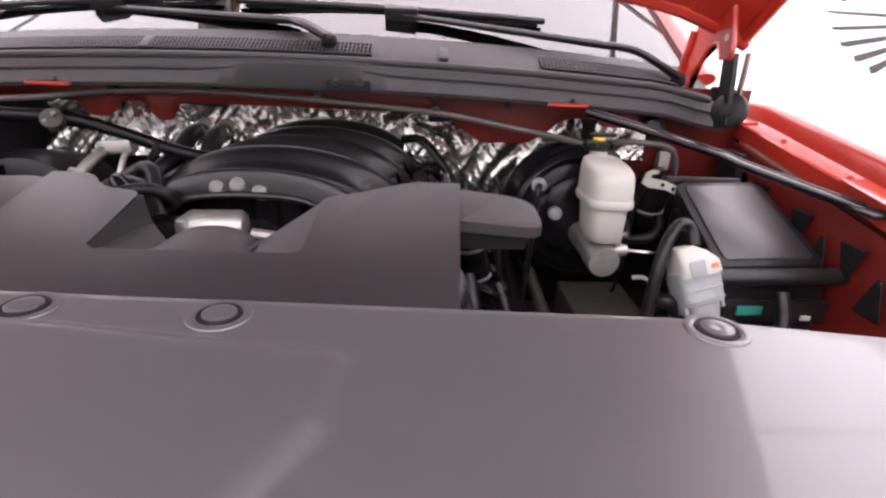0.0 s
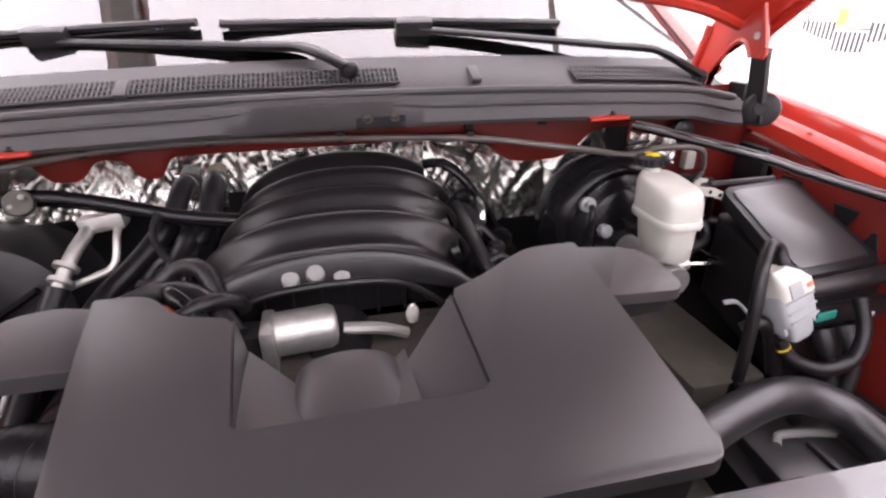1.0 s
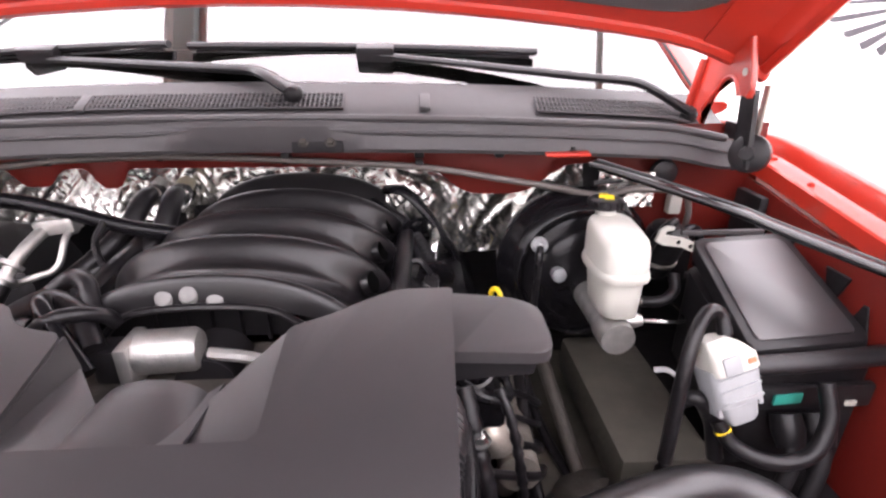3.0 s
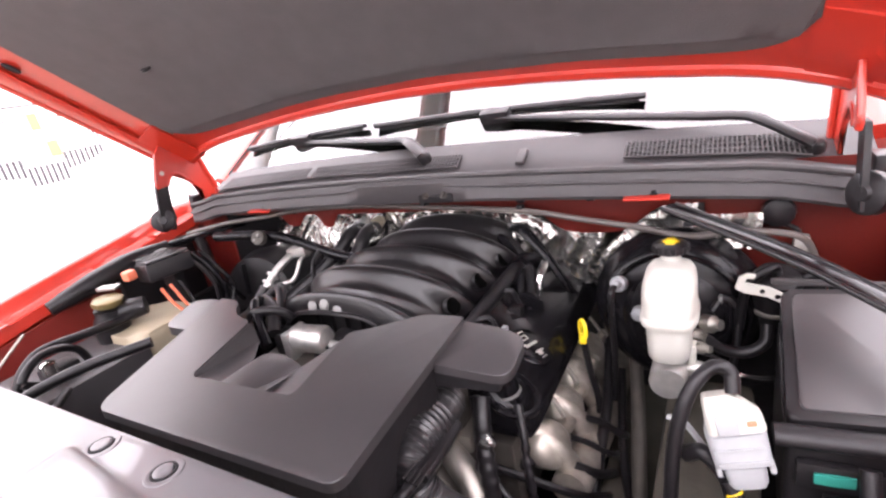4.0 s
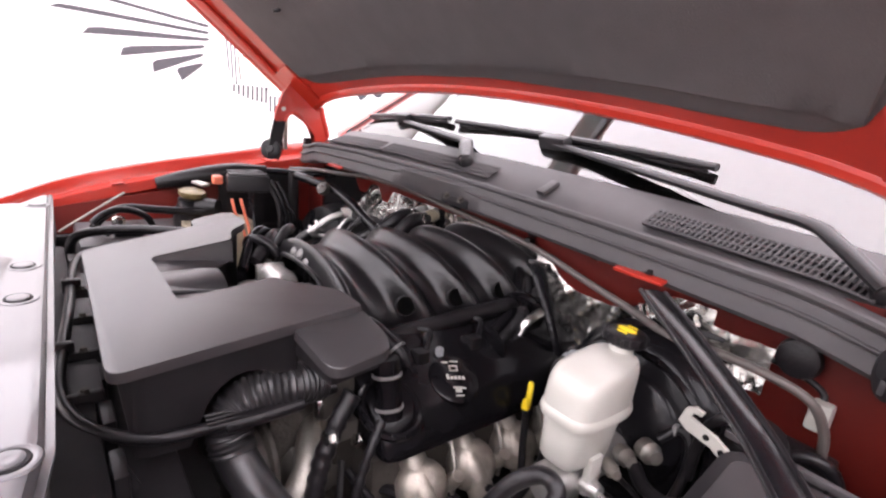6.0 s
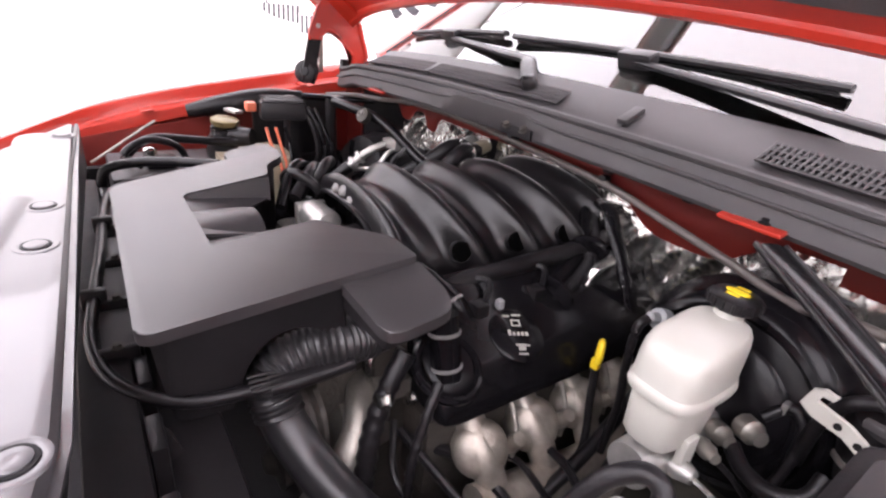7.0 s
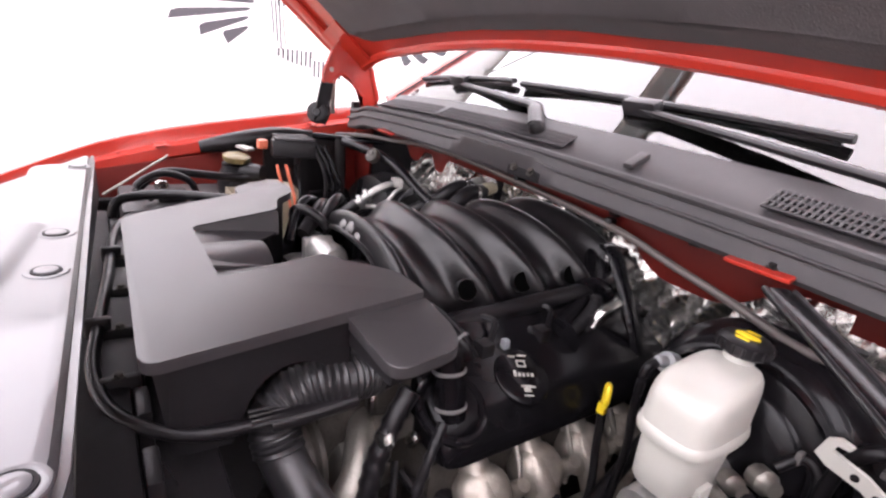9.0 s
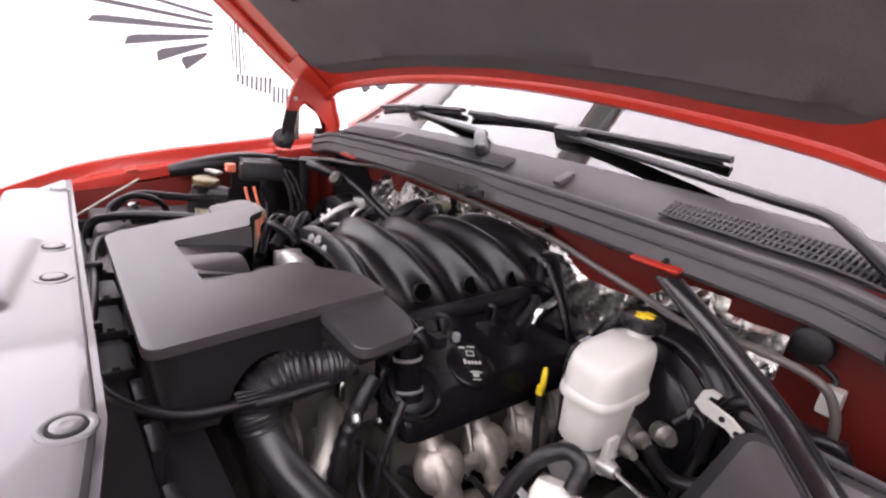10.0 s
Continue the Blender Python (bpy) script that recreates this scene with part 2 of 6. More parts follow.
def loft(bm, rings, n=2.8, seg=32):
    """Rounded boxes stacked on one another: rows of z, half width, half depth, middle x, middle y."""
    loops = []
    for z, a, b, cx, cy in rings:
        row = []
        for k in range(seg):
            t = 2 * math.pi * (k + 0.5) / seg
            c, s = math.cos(t), math.sin(t)
            row.append(bm.verts.new((cx + a * math.copysign(abs(c) ** (2 / n), c), cy + b * math.copysign(abs(s) ** (2 / n), s), z)))
        loops.append(row)
    for p, q in zip(loops, loops[1:]):
        for k in range(seg):
            bm.faces.new((p[k], p[(k + 1) % seg], q[(k + 1) % seg], q[k]))
    bm.faces.new(loops[0])
    bm.faces.new(loops[-1])
    return bm


def sheet(bm, nu, nv, f, thick=0.0):
    """A grid of nu by nv cells from f(u, v); thick: depth along minus its normal."""
    g = [[bm.verts.new(f(i / nu, j / nv)) for j in range(nv + 1)] for i in range(nu + 1)]
    fs = [bm.faces.new((g[i][j], g[i + 1][j], g[i + 1][j + 1], g[i][j + 1])) for i in range(nu) for j in range(nv)]
    if thick:
        bm.normal_update()
        r = bmesh.ops.extrude_face_region(bm, geom=fs)
        vs = [v for v in r["geom"] if isinstance(v, bmesh.types.BMVert)]
        bm.normal_update()
        nv_ = {v: v.normal.copy() for v in vs}
        for v in vs:
            v.co -= nv_[v] * thick
    return bm


def disc_pose(at, direction):
    """A pose at a place whose z axis points along direction."""
    return Matrix.Translation(at) @ Vector(direction).to_track_quat("Z", "Y").to_matrix().to_4x4()


def bolt(parent, at, direction=(0, 0, 1), r=0.006, mat=None, name="bolt", label=""):
    bm = lathe(B(), [(r * 1.5, 0), (r * 1.5, r * 0.3), (r, r * 0.35), (r * 0.95, r * 1.0), (r * 0.5, r * 1.1)], disc_pose(at, direction), 6)
    return part(name, bm, mat or STEEL, parent, label, angle=25)


# ---- the booth ----
XL, XR, YF, YB, ZC = -4.4, 4.4, -4.0, 9.0, 3.4


def booth():
    solo("floor", box(B(), ((XL + XR) / 2, (YF + YB) / 2, -0.05), (XR - XL, YB - YF, 0.1), 0), FLOORM, "pale beige resin floor with a soft sheen", "floor", kind="structure")
    solo("wall_west", box(B(), (XL - 0.05, (YF + YB) / 2, ZC / 2), (0.1, YB - YF, ZC), 0), WALL, "white painted wall with a grey winged mural", "wall", kind="structure")
    solo("wall_east", box(B(), (XR + 0.05, (YF + YB) / 2, ZC / 2), (0.1, YB - YF, ZC), 0), WALL, "white painted wall with a grey winged mural", "wall", kind="structure")
    solo("wall_north", box(B(), ((XL + XR) / 2, YB + 0.05, ZC / 2), (XR - XL + 0.2, 0.1, ZC), 0), WALL, "plain white painted end wall", "wall", kind="structure")
    solo("wall_south", box(B(), ((XL + XR) / 2, YF - 0.05, ZC / 2), (XR - XL + 0.2, 0.1, ZC), 0), WALL, "plain white painted end wall", "wall", kind="structure")
    solo("ceiling", box(B(), ((XL + XR) / 2, (YF + YB) / 2, ZC + 0.05), (XR - XL + 0.2, YB - YF + 0.2, 0.1), 0), WALL, "plain white painted ceiling", "ceiling", kind="structure")


booth()


def ceiling_light(x, y, sx, sy):
    t = thing("ceiling_light", (x, y, ZC), "long white ceiling light with a glowing diffuser", "ceiling light", "ceiling lights")
    part("diffuser", box(B(), (x, y, ZC - 0.035), (sx, sy, 0.03), 0.004), LAMP, t, "glowing white diffuser")
    bm = B()
    for dx in (-1, 1):
        box(bm, (x + dx * (sx / 2 + 0.007), y, ZC - 0.03), (0.012, sy + 0.026, 0.056), 0.002)
    for dy in (-1, 1):
        box(bm, (x, y + dy * (sy / 2 + 0.007), ZC - 0.03), (sx, 0.012, 0.056), 0.002)
    part("frame", bm, WALL, t, "slim white metal frame")


for yy in (-2.9, -0.75, 1.4, 3.55, 5.7, 7.85):
    ceiling_light(-2.80, yy, 2.90, 2.11)
    ceiling_light(0.375, yy, 2.83, 2.11)
    ceiling_light(3.06, yy, 2.42, 2.11)


def ceiling_strip():
    # added unseen strip; its mirror image makes the windscreen's dark band
    t = thing("ceiling_strip", (-1.15, 2.5, ZC), "unseen strip along the ceiling, added for the band in the windscreen", "duct")
    part("channel", box(B(), (-1.18, 2.5, ZC - 0.06), (0.15, 12.6, 0.11), 0.006), STRIP_GREY, t, "grey strip mirrored as the dark band")
    part("edge_strip", box(B(), (-1.295, 2.5, ZC - 0.03), (0.07, 12.6, 0.05), 0.004), WALL, t, "pale grey edge strip")


ceiling_strip()


def mural(side):
    """A winged badge with bars, a plain cross-shaped plate and a line of illegible script, flat on a side wall."""
    s = 1 if side > 0 else -1
    x = (XR - 0.004) if s > 0 else (XL + 0.004)
    c, zz = (3.65, 1.34) if s > 0 else (2.04, 1.46)          # middle of the badge along the wall and its height
    K = 1.9          # size of the badge against its drawing

    def along(p):
        return c + math.copysign(abs(p) * 1.27 if abs(p) < 0.44 else 0.64 + (abs(p) - 0.44) * K, p)

    t = thing("wall_mural", (x, c, zz), "grey winged badge with vertical bars on the white wall", "mural", "wall murals")

    def flat(name, poly, mat, lift=0.0, label=""):
        bm = B()
        xx = x - s * lift
        a = [bm.verts.new((xx, along(p), zz + K * q)) for p, q in poly]
        b = [bm.verts.new((xx + s * 0.003, along(p), zz + K * q)) for p, q in poly]
        bm.faces.new(a)
        for i in range(len(a)):
            bm.faces.new((a[i], a[(i + 1) % len(a)], b[(i + 1) % len(a)], b[i]))
        part(name, bm, mat, t, label, smooth=False)

    # feathers: wedges that fan out from both sides of the badge
    for d in (-1, 1):
        for k, (ang, r0, r1, w) in enumerate([(-38, 0.04, 0.17, 0.040), (-24, 0.03, 0.27, 0.034), (-13, 0.02, 0.38, 0.028), (-5, 0.0, 0.50, 0.022), (1, 0.0, 0.60, 0.014), (6, 0.0, 0.68, 0.010)]):
            a = radians(ang)
            ux, uz = math.cos(a) * d, math.sin(a)
            nx, nz = -uz * d, ux * d
            bx, bz = d * 0.46, 0.05 + 0.028 * k
            p = lambda r, o: (bx + ux * r + nx * o * d, bz + uz * r + nz * o * d)
            flat("feather", [p(r0, 0.004), p(r0 + 0.01, -0.006), p(r1 * 0.86, -w), p(r1 * 0.95, -w * 0.8), p(r1, w * 0.35), p(r0 + 0.02, 0.010)], MURAL)
    # bars below and above the plate
    for k in range(-11, 12):
        y = k * 0.034
        drop = 0.085 * math.sqrt(max(0, 1 - (y / 0.42) ** 2))
        top = -0.055 if abs(y) > 0.13 else -0.095
        if drop > 0.01:
            flat("bar", [(y - 0.009, top), (y + 0.009, top), (y + 0.009, top - drop), (y - 0.009, top - drop)], MURAL)
        if abs(y) > 0.15:
            flat("bar", [(y - 0.009, 0.20), (y + 0.009, 0.20), (y + 0.009, 0.20 - 0.07), (y - 0.009, 0.20 - 0.07)], MURAL)
    for d in (-1, 1):
        for k in range(3):
            y = d * (0.375 + 0.026 * k)
            flat("bar", [(y - 0.006, 0.20 - 0.02 * k), (y + 0.006, 0.20 - 0.02 * k), (y + 0.006 - d * 0.02, -0.06 + 0.03 * k), (y - 0.006 - d * 0.02, -0.06 + 0.03 * k)], MURAL)
    # the plain plate, outlined in grey with orange and cream patches
    cross = [(-0.34, 0.07), (-0.12, 0.10), (-0.12, 0.15), (0.12, 0.15), (0.12, 0.10), (0.34, 0.07), (0.32, -0.035), (0.12, -0.035), (0.12, -0.08), (-0.12, -0.08), (-0.12, -0.035), (-0.32, -0.035)]
    flat("plate_outline", [(p * 1.03, q * 1.06) for p, q in cross], MURAL, 0.002)
    flat("plate", cross, MURAL_W, 0.004, "cream cross-shaped plate")
    flat("patch", [(0.0, 0.05), (0.06, 0.05), (0.06, 0.12), (0.0, 0.12)], MURAL_O, 0.006, "orange patch")
    flat("patch", [(0.05, -0.07), (0.12, -0.07), (0.12, 0.0), (0.05, 0.0)], MURAL_O, 0.006, "orange patch")
    # the script above, too blurred to read: slanting strokes
    for k in range(9):
        y = -0.85 + k * 0.21
        bm = B()
        tube(bm, [(x - s * 0.001, c + K * (y + p), zz + K * q) for p, q in ((0, 0.36), (0.07, 0.31), (0.12, 0.34), (0.10, 0.40), (0.05, 0.37))], 0.02, 6, 5, flat=1.0)
        part("stroke", bm, MURAL, t)


mural(-1)
mural(1)

# ---- the truck's body ----
def crown(x):
    return 0.064 * (x / 0.7) ** 2 + 0.032 * max(0.0, (abs(x) - 0.56) / 0.2) ** 2


HA = radians(38.5)


def hood_pt(x, u, n=0.0):
    """A place on the open hood's inner face: x across, u metres from its rear edge, n above."""
    bow = 0.008 * (1 - (x / 0.8) ** 2)
    y = 0.722 + bow - math.cos(HA) * u - math.sin(HA) * n * 1.0
    z = 1.424 - crown(x) + math.sin(HA) * u + math.cos(HA) * n
    return Vector((x, y, z))


def hood():
    t = thing("hood", (0, 0.62, 1.30), "open red truck hood with a grey felt pad inside", "hood")
    W, Lh = 0.756, 1.20
    skin = sheet(B(), 28, 24, lambda a, b: hood_pt((a * 2 - 1) * W, b * Lh, 0.045), 0)
    part("skin", skin, RED, t, "glossy red outer skin")
    inner = sheet(B(), 28, 24, lambda a, b: hood_pt((a * 2 - 1) * (W - 0.012), b * Lh + 0.002, 0.0 if 0.04 < b < 0.96 and 0.04 < a < 0.96 else 0.012), 0)
    part("inner_panel", inner, RED, t, "red painted inner panel")
    rim = B()
    for s in (-1, 1):
        sheet(rim, 1, 24, lambda a, b: hood_pt(s * (W - 0.012 + 0.012 * a), b * Lh, 0.006 + 0.04 * a))
        tube(rim, [hood_pt(s * (W - 0.008), 0.02 + 0.1 * k, 0.012) for k in range(12)], 0.010, 8, 2)
    tube(rim, [hood_pt((k / 12 - 1) * W, 0.008, 0.012) for k in range(25)], 0.012, 8, 2)
    sheet(rim, 28, 1, lambda a, b: hood_pt((a * 2 - 1) * W, 0.0, 0.006 + 0.04 * b))
    part("rim", rim, RED, t, "red folded rim")
    for s in (-1, 1):
        part("side_flange", sheet(B(), 6, 30, lambda a, b: hood_pt(s * (0.706 + 0.048 * a), 0.10 + (Lh - 0.11) * b, -0.003 - 0.016 * math.sin(math.pi * min(1, a * 1.4 + 0.05)) ** 0.6), 0.004), RED, t, "raised red side flange")
    for s in (-1, 1):
        for u in (0.43, 0.72):
            m = Matrix.Translation(hood_pt(s * 0.690, u, -0.004)) @ Matrix.Rotation(-HA, 4, "X") @ Matrix.Diagonal((1, 1.5, 1, 1))
            part("drain_hole", lathe(B(), [(0.011, -0.003), (0.011, 0.001), (0.008, 0.002)], m, 14), DARK, t, "dark oval hole in the inner panel")

    def pad_pt(a, b):
        x = (a * 2 - 1)
        w = 0.645
        # rounded rear corners
        dx = min(1.0, max(0, abs(x) - 0.86) / 0.14)
        u0 = 0.062 + 0.02 * abs(x) ** 6 + 0.075 * (1 - math.sqrt(1 - dx * dx))
        u = u0 + (1.10 - u0) * b
        edge = min(1 - abs(x), (b) * 1.1) / 0.06
        n = -0.006 - 0.014 * min(1, max(0, edge)) ** 0.5
        ridge = -0.018 * math.exp(-((u - 0.125 - 0.02 * x * x) / 0.013) ** 2) - 0.009 * math.exp(-((x * w + 0.17 + 0.25 * (u - 0.2)) / 0.03) ** 2) * (u > 0.15)
        return hood_pt(x * w, u, n + ridge + 0.003 * noise.noise(Vector((x * 4, u * 6, 0))))

    part("felt_pad", sheet(B(), 70, 60, pad_pt), PAD, t, "grey felt insulation pad with pressed ridges")
    for x, u in ((-0.45, 0.30), (-0.1, 0.6)):
        part("pad_clip", lathe(B(), [(0.012, -0.004), (0.012, 0.0), (0.006, 0.003)], disc_pose(hood_pt(x, u, -0.024), (0, 0.5, -0.83)), 12), BLACK, t, "round black clip")
    return t


HOOD = hood()


def side_plate(bm, outline, x, thick):
    """A flat outline of (y, z) stood upright across x, with a thickness."""
    two = [[bm.verts.new((x + d, y, z)) for y, z in outline] for d in (0, thick)]
    for ring in two:
        f = bm.faces.new(ring)
        bmesh.ops.triangulate(bm, faces=[f])
    for i in range(len(outline)):
        j = (i + 1) % len(outline)
        bm.faces.new((two[0][i], two[0][j], two[1][j], two[1][i]))
    return bm


def hinge(s, t):
    """A hinge: a forked red plate on the hood, with a black arm and a pivot on the body."""
    x, dy = s * 0.700, 0.036 if s > 0 else -0.010
    fork = [(0.650, 1.420), (0.629, 1.390), (0.622, 1.372), (0.612, 1.345), (0.606, 1.322), (0.610, 1.308), (0.634, 1.308), (0.640, 1.320), (0.652, 1.331), (0.668, 1.331),
            (0.682, 1.322), (0.702, 1.300), (0.724, 1.276), (0.724, 1.240), (0.758, 1.236), (0.766, 1.262), (0.762, 1.290), (0.752, 1.318), (0.742, 1.356)]
    h = part("hinge_bracket", side_plate(B(), [(y + dy, z) for y, z in fork], x, -s * 0.006), RED, t, "forked red hinge plate", smooth=False)
    flange = B()
    sheet(flange, 3, 12, lambda a, b: hood_pt(s * (0.640 + 0.075 * a), 0.012 + 0.150 * b, -0.006), 0.006)
    part("hinge_flange", flange, RED, h, "red mounting flange on the hood", smooth=False)
    edge = B()
    tube(edge, [(x - s * 0.004, y + dy, z) for y, z in fork[1:6]], 0.005, 8, 4)
    tube(edge, [(x - s * 0.004, y + dy, z) for y, z in fork[6:13]], 0.005, 8, 4)
    tube(edge, [(x - s * 0.008, y + dy, z) for y, z in fork[14:19]], 0.007, 8, 4)
    part("folded_edge", edge, RED, h, "folded edge of the plate")
    part("lightening_hole", lathe(B(), [(0.006, -0.001), (0.006, 0.0008), (0.001, 0.001)], disc_pose((x - s * 0.0062, 0.628 + dy, 1.342), (-s, 0, 0)), 14), WHITE, h, "small pale hole")
    arm = [(0.586, 1.205), (0.620, 1.195), (0.632, 1.225), (0.628, 1.270), (0.640, 1.318), (0.606, 1.318), (0.596, 1.270)]
    part("arm", side_plate(B(), [(y + dy, z) for y, z in arm], s * 0.709, -s * 0.008), BLACK, h, "black steel arm", smooth=False)
    part("pivot", lathe(B(), [(0.029, -0.006), (0.029, 0.006), (0.025, 0.009), (0.012, 0.010), (0.010, 0.015)], disc_pose((s * 0.712, 0.600 + dy, 1.226), (-s * 0.8, -0.6, 0.2)), 22), BLACK, h, "black round pivot plate")
    bolt(h, (s * 0.701, 0.622 + dy, 1.312), (-s, 0, 0), 0.006, IRON)
    part("strut", box(B(), (s * 0.757, 0.660 + dy, 1.270), (0.004, 0.014, 0.10), 0.0015), DULLALU, h, "worn grey hinge strut")


hinge(-1, HOOD)
hinge(1, HOOD)


def fender(s):
    """The outer wing: a gutter flange inside, a rounded shoulder and the flank; it falls towards the front."""
    t = thing("fender", (s * 0.85, 0.3, 0.5), "glossy red front fender beside the open engine bay", "fender", "fenders")

    def zt(y):
        return 1.222 - 0.16 * max(0, 0.72 - y) - 0.10 * max(0, 0.35 - y) ** 2 * 2

    prof = [(0.793, -0.055), (0.795, -0.030), (0.798, -0.027), (0.822, -0.026), (0.827, -0.022), (0.831, 0.002), (0.836, 0.009), (0.846, 0.012), (0.858, 0.008), (0.872, -0.010), (0.886, -0.042), (0.901, -0.11), (0.915, -0.30), (0.912, -0.62)]
    ys = [-0.42 + k * 0.05 for k in range(29)]

    def wx(x, y):
        taper = max(0, 0.10 - y)
        return s * (x - taper * 0.35 * (x > 0.80) - taper * 0.20)

    bm = B()
    g = [[bm.verts.new((wx(px, y), y, zt(y) + pz)) for px, pz in prof] for y in ys]
    for a, b in zip(g, g[1:]):
        for i in range(len(prof) - 1):
            bm.faces.new((a[i], a[i + 1], b[i + 1], b[i]))
    part("skin", bm, RED, t, "glossy red outer skin")
    # folded flange with mounting ears
    for y0, y1 in ((0.255, 0.445), (0.72, 0.765)) if s > 0 else ((0.20, 0.23), (0.44, 0.47), (0.60, 0.62)):
        part("mounting_ear", box(B(), (s * 0.803, (y0 + y1) / 2, zt((y0 + y1) / 2) - 0.0225), (0.042, y1 - y0, 0.006), 0.0025, Matrix.Rotation(radians(9), 4, "X")), RED, t, "red mounting ear of the flange")
    for y in (0.312, 0.379) if s > 0 else ():
        part("ear_hole", lathe(B(), [(0.007, -0.001), (0.007, 0.001), (0.004, 0.0015)], disc_pose((s * 0.806, y, zt(y) - 0.0185), (0, 0.15, 1)), 12), DARK, t, "dark bolt hole")
    for y in (-0.05, 0.12, 0.46, 0.62):
        bolt(t, (s * 0.811, y, zt(y) - 0.026), (0, 0, 1), 0.004, RED)
    return t


fender(-1)
fender(1)


TRUSS = ((0.600, 1.085, -1), (0.545, 1.055, 1), (0.490, 1.070, -1), (0.435, 1.045, 1), (0.380, 1.055, -1), (0.325, 1.025, 1), (0.270, 1.02, -1))


def inner_fender(s):
    """The red apron between the wing and the bay, with its pressed openings."""
    t = thing("inner_fender", (s * 0.76, 0.3, 0.6), "red painted inner fender with pressed openings", "inner fender", "inner fenders", "structure")
    bm = B()
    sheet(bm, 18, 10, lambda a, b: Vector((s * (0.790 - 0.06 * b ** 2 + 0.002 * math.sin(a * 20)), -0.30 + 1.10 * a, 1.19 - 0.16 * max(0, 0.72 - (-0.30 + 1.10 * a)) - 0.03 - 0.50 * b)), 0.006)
    part("apron", bm, RED_SHADED, t, "red painted panel darkened for the shade of the bay")
    # added black blocks that darken the lower apron and the rear gap
    infill = B()
    box(infill, (s * 0.735, 0.08 if s > 0 else 0.25, 0.70 if s > 0 else 0.84), (0.03, 0.72 if s > 0 else 1.0, 0.22 if s > 0 else 0.32), 0.01)
    if s > 0:
        box(infill, (0.745, 0.56, 0.82), (0.03, 0.36, 0.34), 0.01)
        box(infill, (0.768, 0.685, 1.03), (0.016, 0.07, 0.24), 0.006)
    part("dark_infill", infill, DARK, t, "black blocks added over the dark lower apron and gap")
    if s > 0:
        # brace openings near the fuse box: dark pieces on the apron paint their shade
        def apron_x(y, z):
            return 0.786 - 0.06 * ((1.16 - 0.16 * max(0, 0.72 - y) - z) / 0.5) ** 2

        part("round_hole", lathe(B(), [(0.017, -0.002), (0.017, 0.0005), (0.004, 0.001)], disc_pose((apron_x(0.66, 1.10) - 0.0065, 0.66, 1.10), (-1, 0, 0.08)), 18), HOLE, t, "dark round hole")
        for y, z, sc in TRUSS:
            tri = B()
            ring = ((-0.023, -0.025 * sc), (0.023, -0.025 * sc), (0.004, 0.028 * sc), (-0.004, 0.028 * sc))
            vs = [tri.verts.new((apron_x(y + a, z + b) - 0.006, y + a, z + b)) for a, b in ring]
            w2 = [tri.verts.new((apron_x(y + a * 0.92, z + b * 0.92) - 0.0075, y + a * 0.92, z + b * 0.92)) for a, b in ring]
            for i in range(4):
                tri.faces.new((vs[i], vs[(i + 1) % 4], w2[(i + 1) % 4], w2[i]))
            tri.faces.new(w2)
            part("opening", tri, DARK, t, "dark triangular opening", smooth=False)


inner_fender(-1)
inner_fender(1)


def firewall():
    t = thing("firewall", (0, 0.75, 0.6), "red painted firewall below the cowl", "firewall", "", "structure")
    def front_y(x):
        return 0.715 + 0.03 * abs(x / 0.81) ** 3

    def foot(x):
        if x > 0.52 or x < -0.66:
            return 0.98
        return 1.192 - 0.033 * math.exp(-((x + 0.285) / 0.026) ** 4) - 0.030 * math.exp(-((x + 0.40) / 0.035) ** 4) - 0.050 * math.exp(-((x - 0.340) / 0.090) ** 4)

    cuts = [-0.81, -0.735, -0.661, -0.659] + [-0.65 + 1.165 * k / 150 for k in range(151)] + [0.519, 0.521, 0.60, 0.70, 0.81]
    bm = B()
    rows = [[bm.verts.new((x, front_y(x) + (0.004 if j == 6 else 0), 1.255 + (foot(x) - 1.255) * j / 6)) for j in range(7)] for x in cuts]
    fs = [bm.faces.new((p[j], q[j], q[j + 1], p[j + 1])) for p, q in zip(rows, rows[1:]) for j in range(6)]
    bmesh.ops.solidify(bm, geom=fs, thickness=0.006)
    part("panel", bm, RED_SHADED, t, "red pressed panel with a scalloped edge, darkened for cowl shade")
    # added dark sheet that keeps the depth behind the panel black
    deep = B()
    sheet(deep, 110, 30, lambda a, b: Vector((-0.80 + 1.60 * a, front_y(-0.80 + 1.60 * a) + 0.014 + 0.40 * max(0, min(1, 20 * (a - 0.085), 20 * (0.825 - a))) + 0.006 * noise.noise(Vector((a * 30, b * 20, 3))), 1.245 - 0.68 * b)), 0.004)
    part("dark_backing", deep, DARK, t, "added dark sheet behind the firewall panel")
    for x in (-0.36, -0.19, 0.0, 0.21, 0.34):
        box_ = box(B(), (x, 0.708, 1.222), (0.016, 0.012, 0.03), 0.004)
        part("clip", box_, BLACK, t, "black cable clip")
    ear = B()
    for x in (-0.44, 0.438):
        box(ear, (x, 0.675, 1.224), (0.07, 0.042, 0.005), 0.002, Matrix.Rotation(radians(8), 4, "X"))
    part("bracket", ear, RED, t, "bright red bracket tab")
    for x in (-0.44, 0.438):
        bolt(t, (x + 0.01, 0.672, 1.226), (0, -0.1, 1), 0.006, DARK)
    for x, z in ((0.62, 1.178),):
        part("grommet", lathe(B(), [(0.024, 0), (0.022, 0.008), (0.012, 0.012)], disc_pose((x, 0.712, z), (0, -1, 0)), 16), RUBBER, t, "black rubber grommet")


firewall()


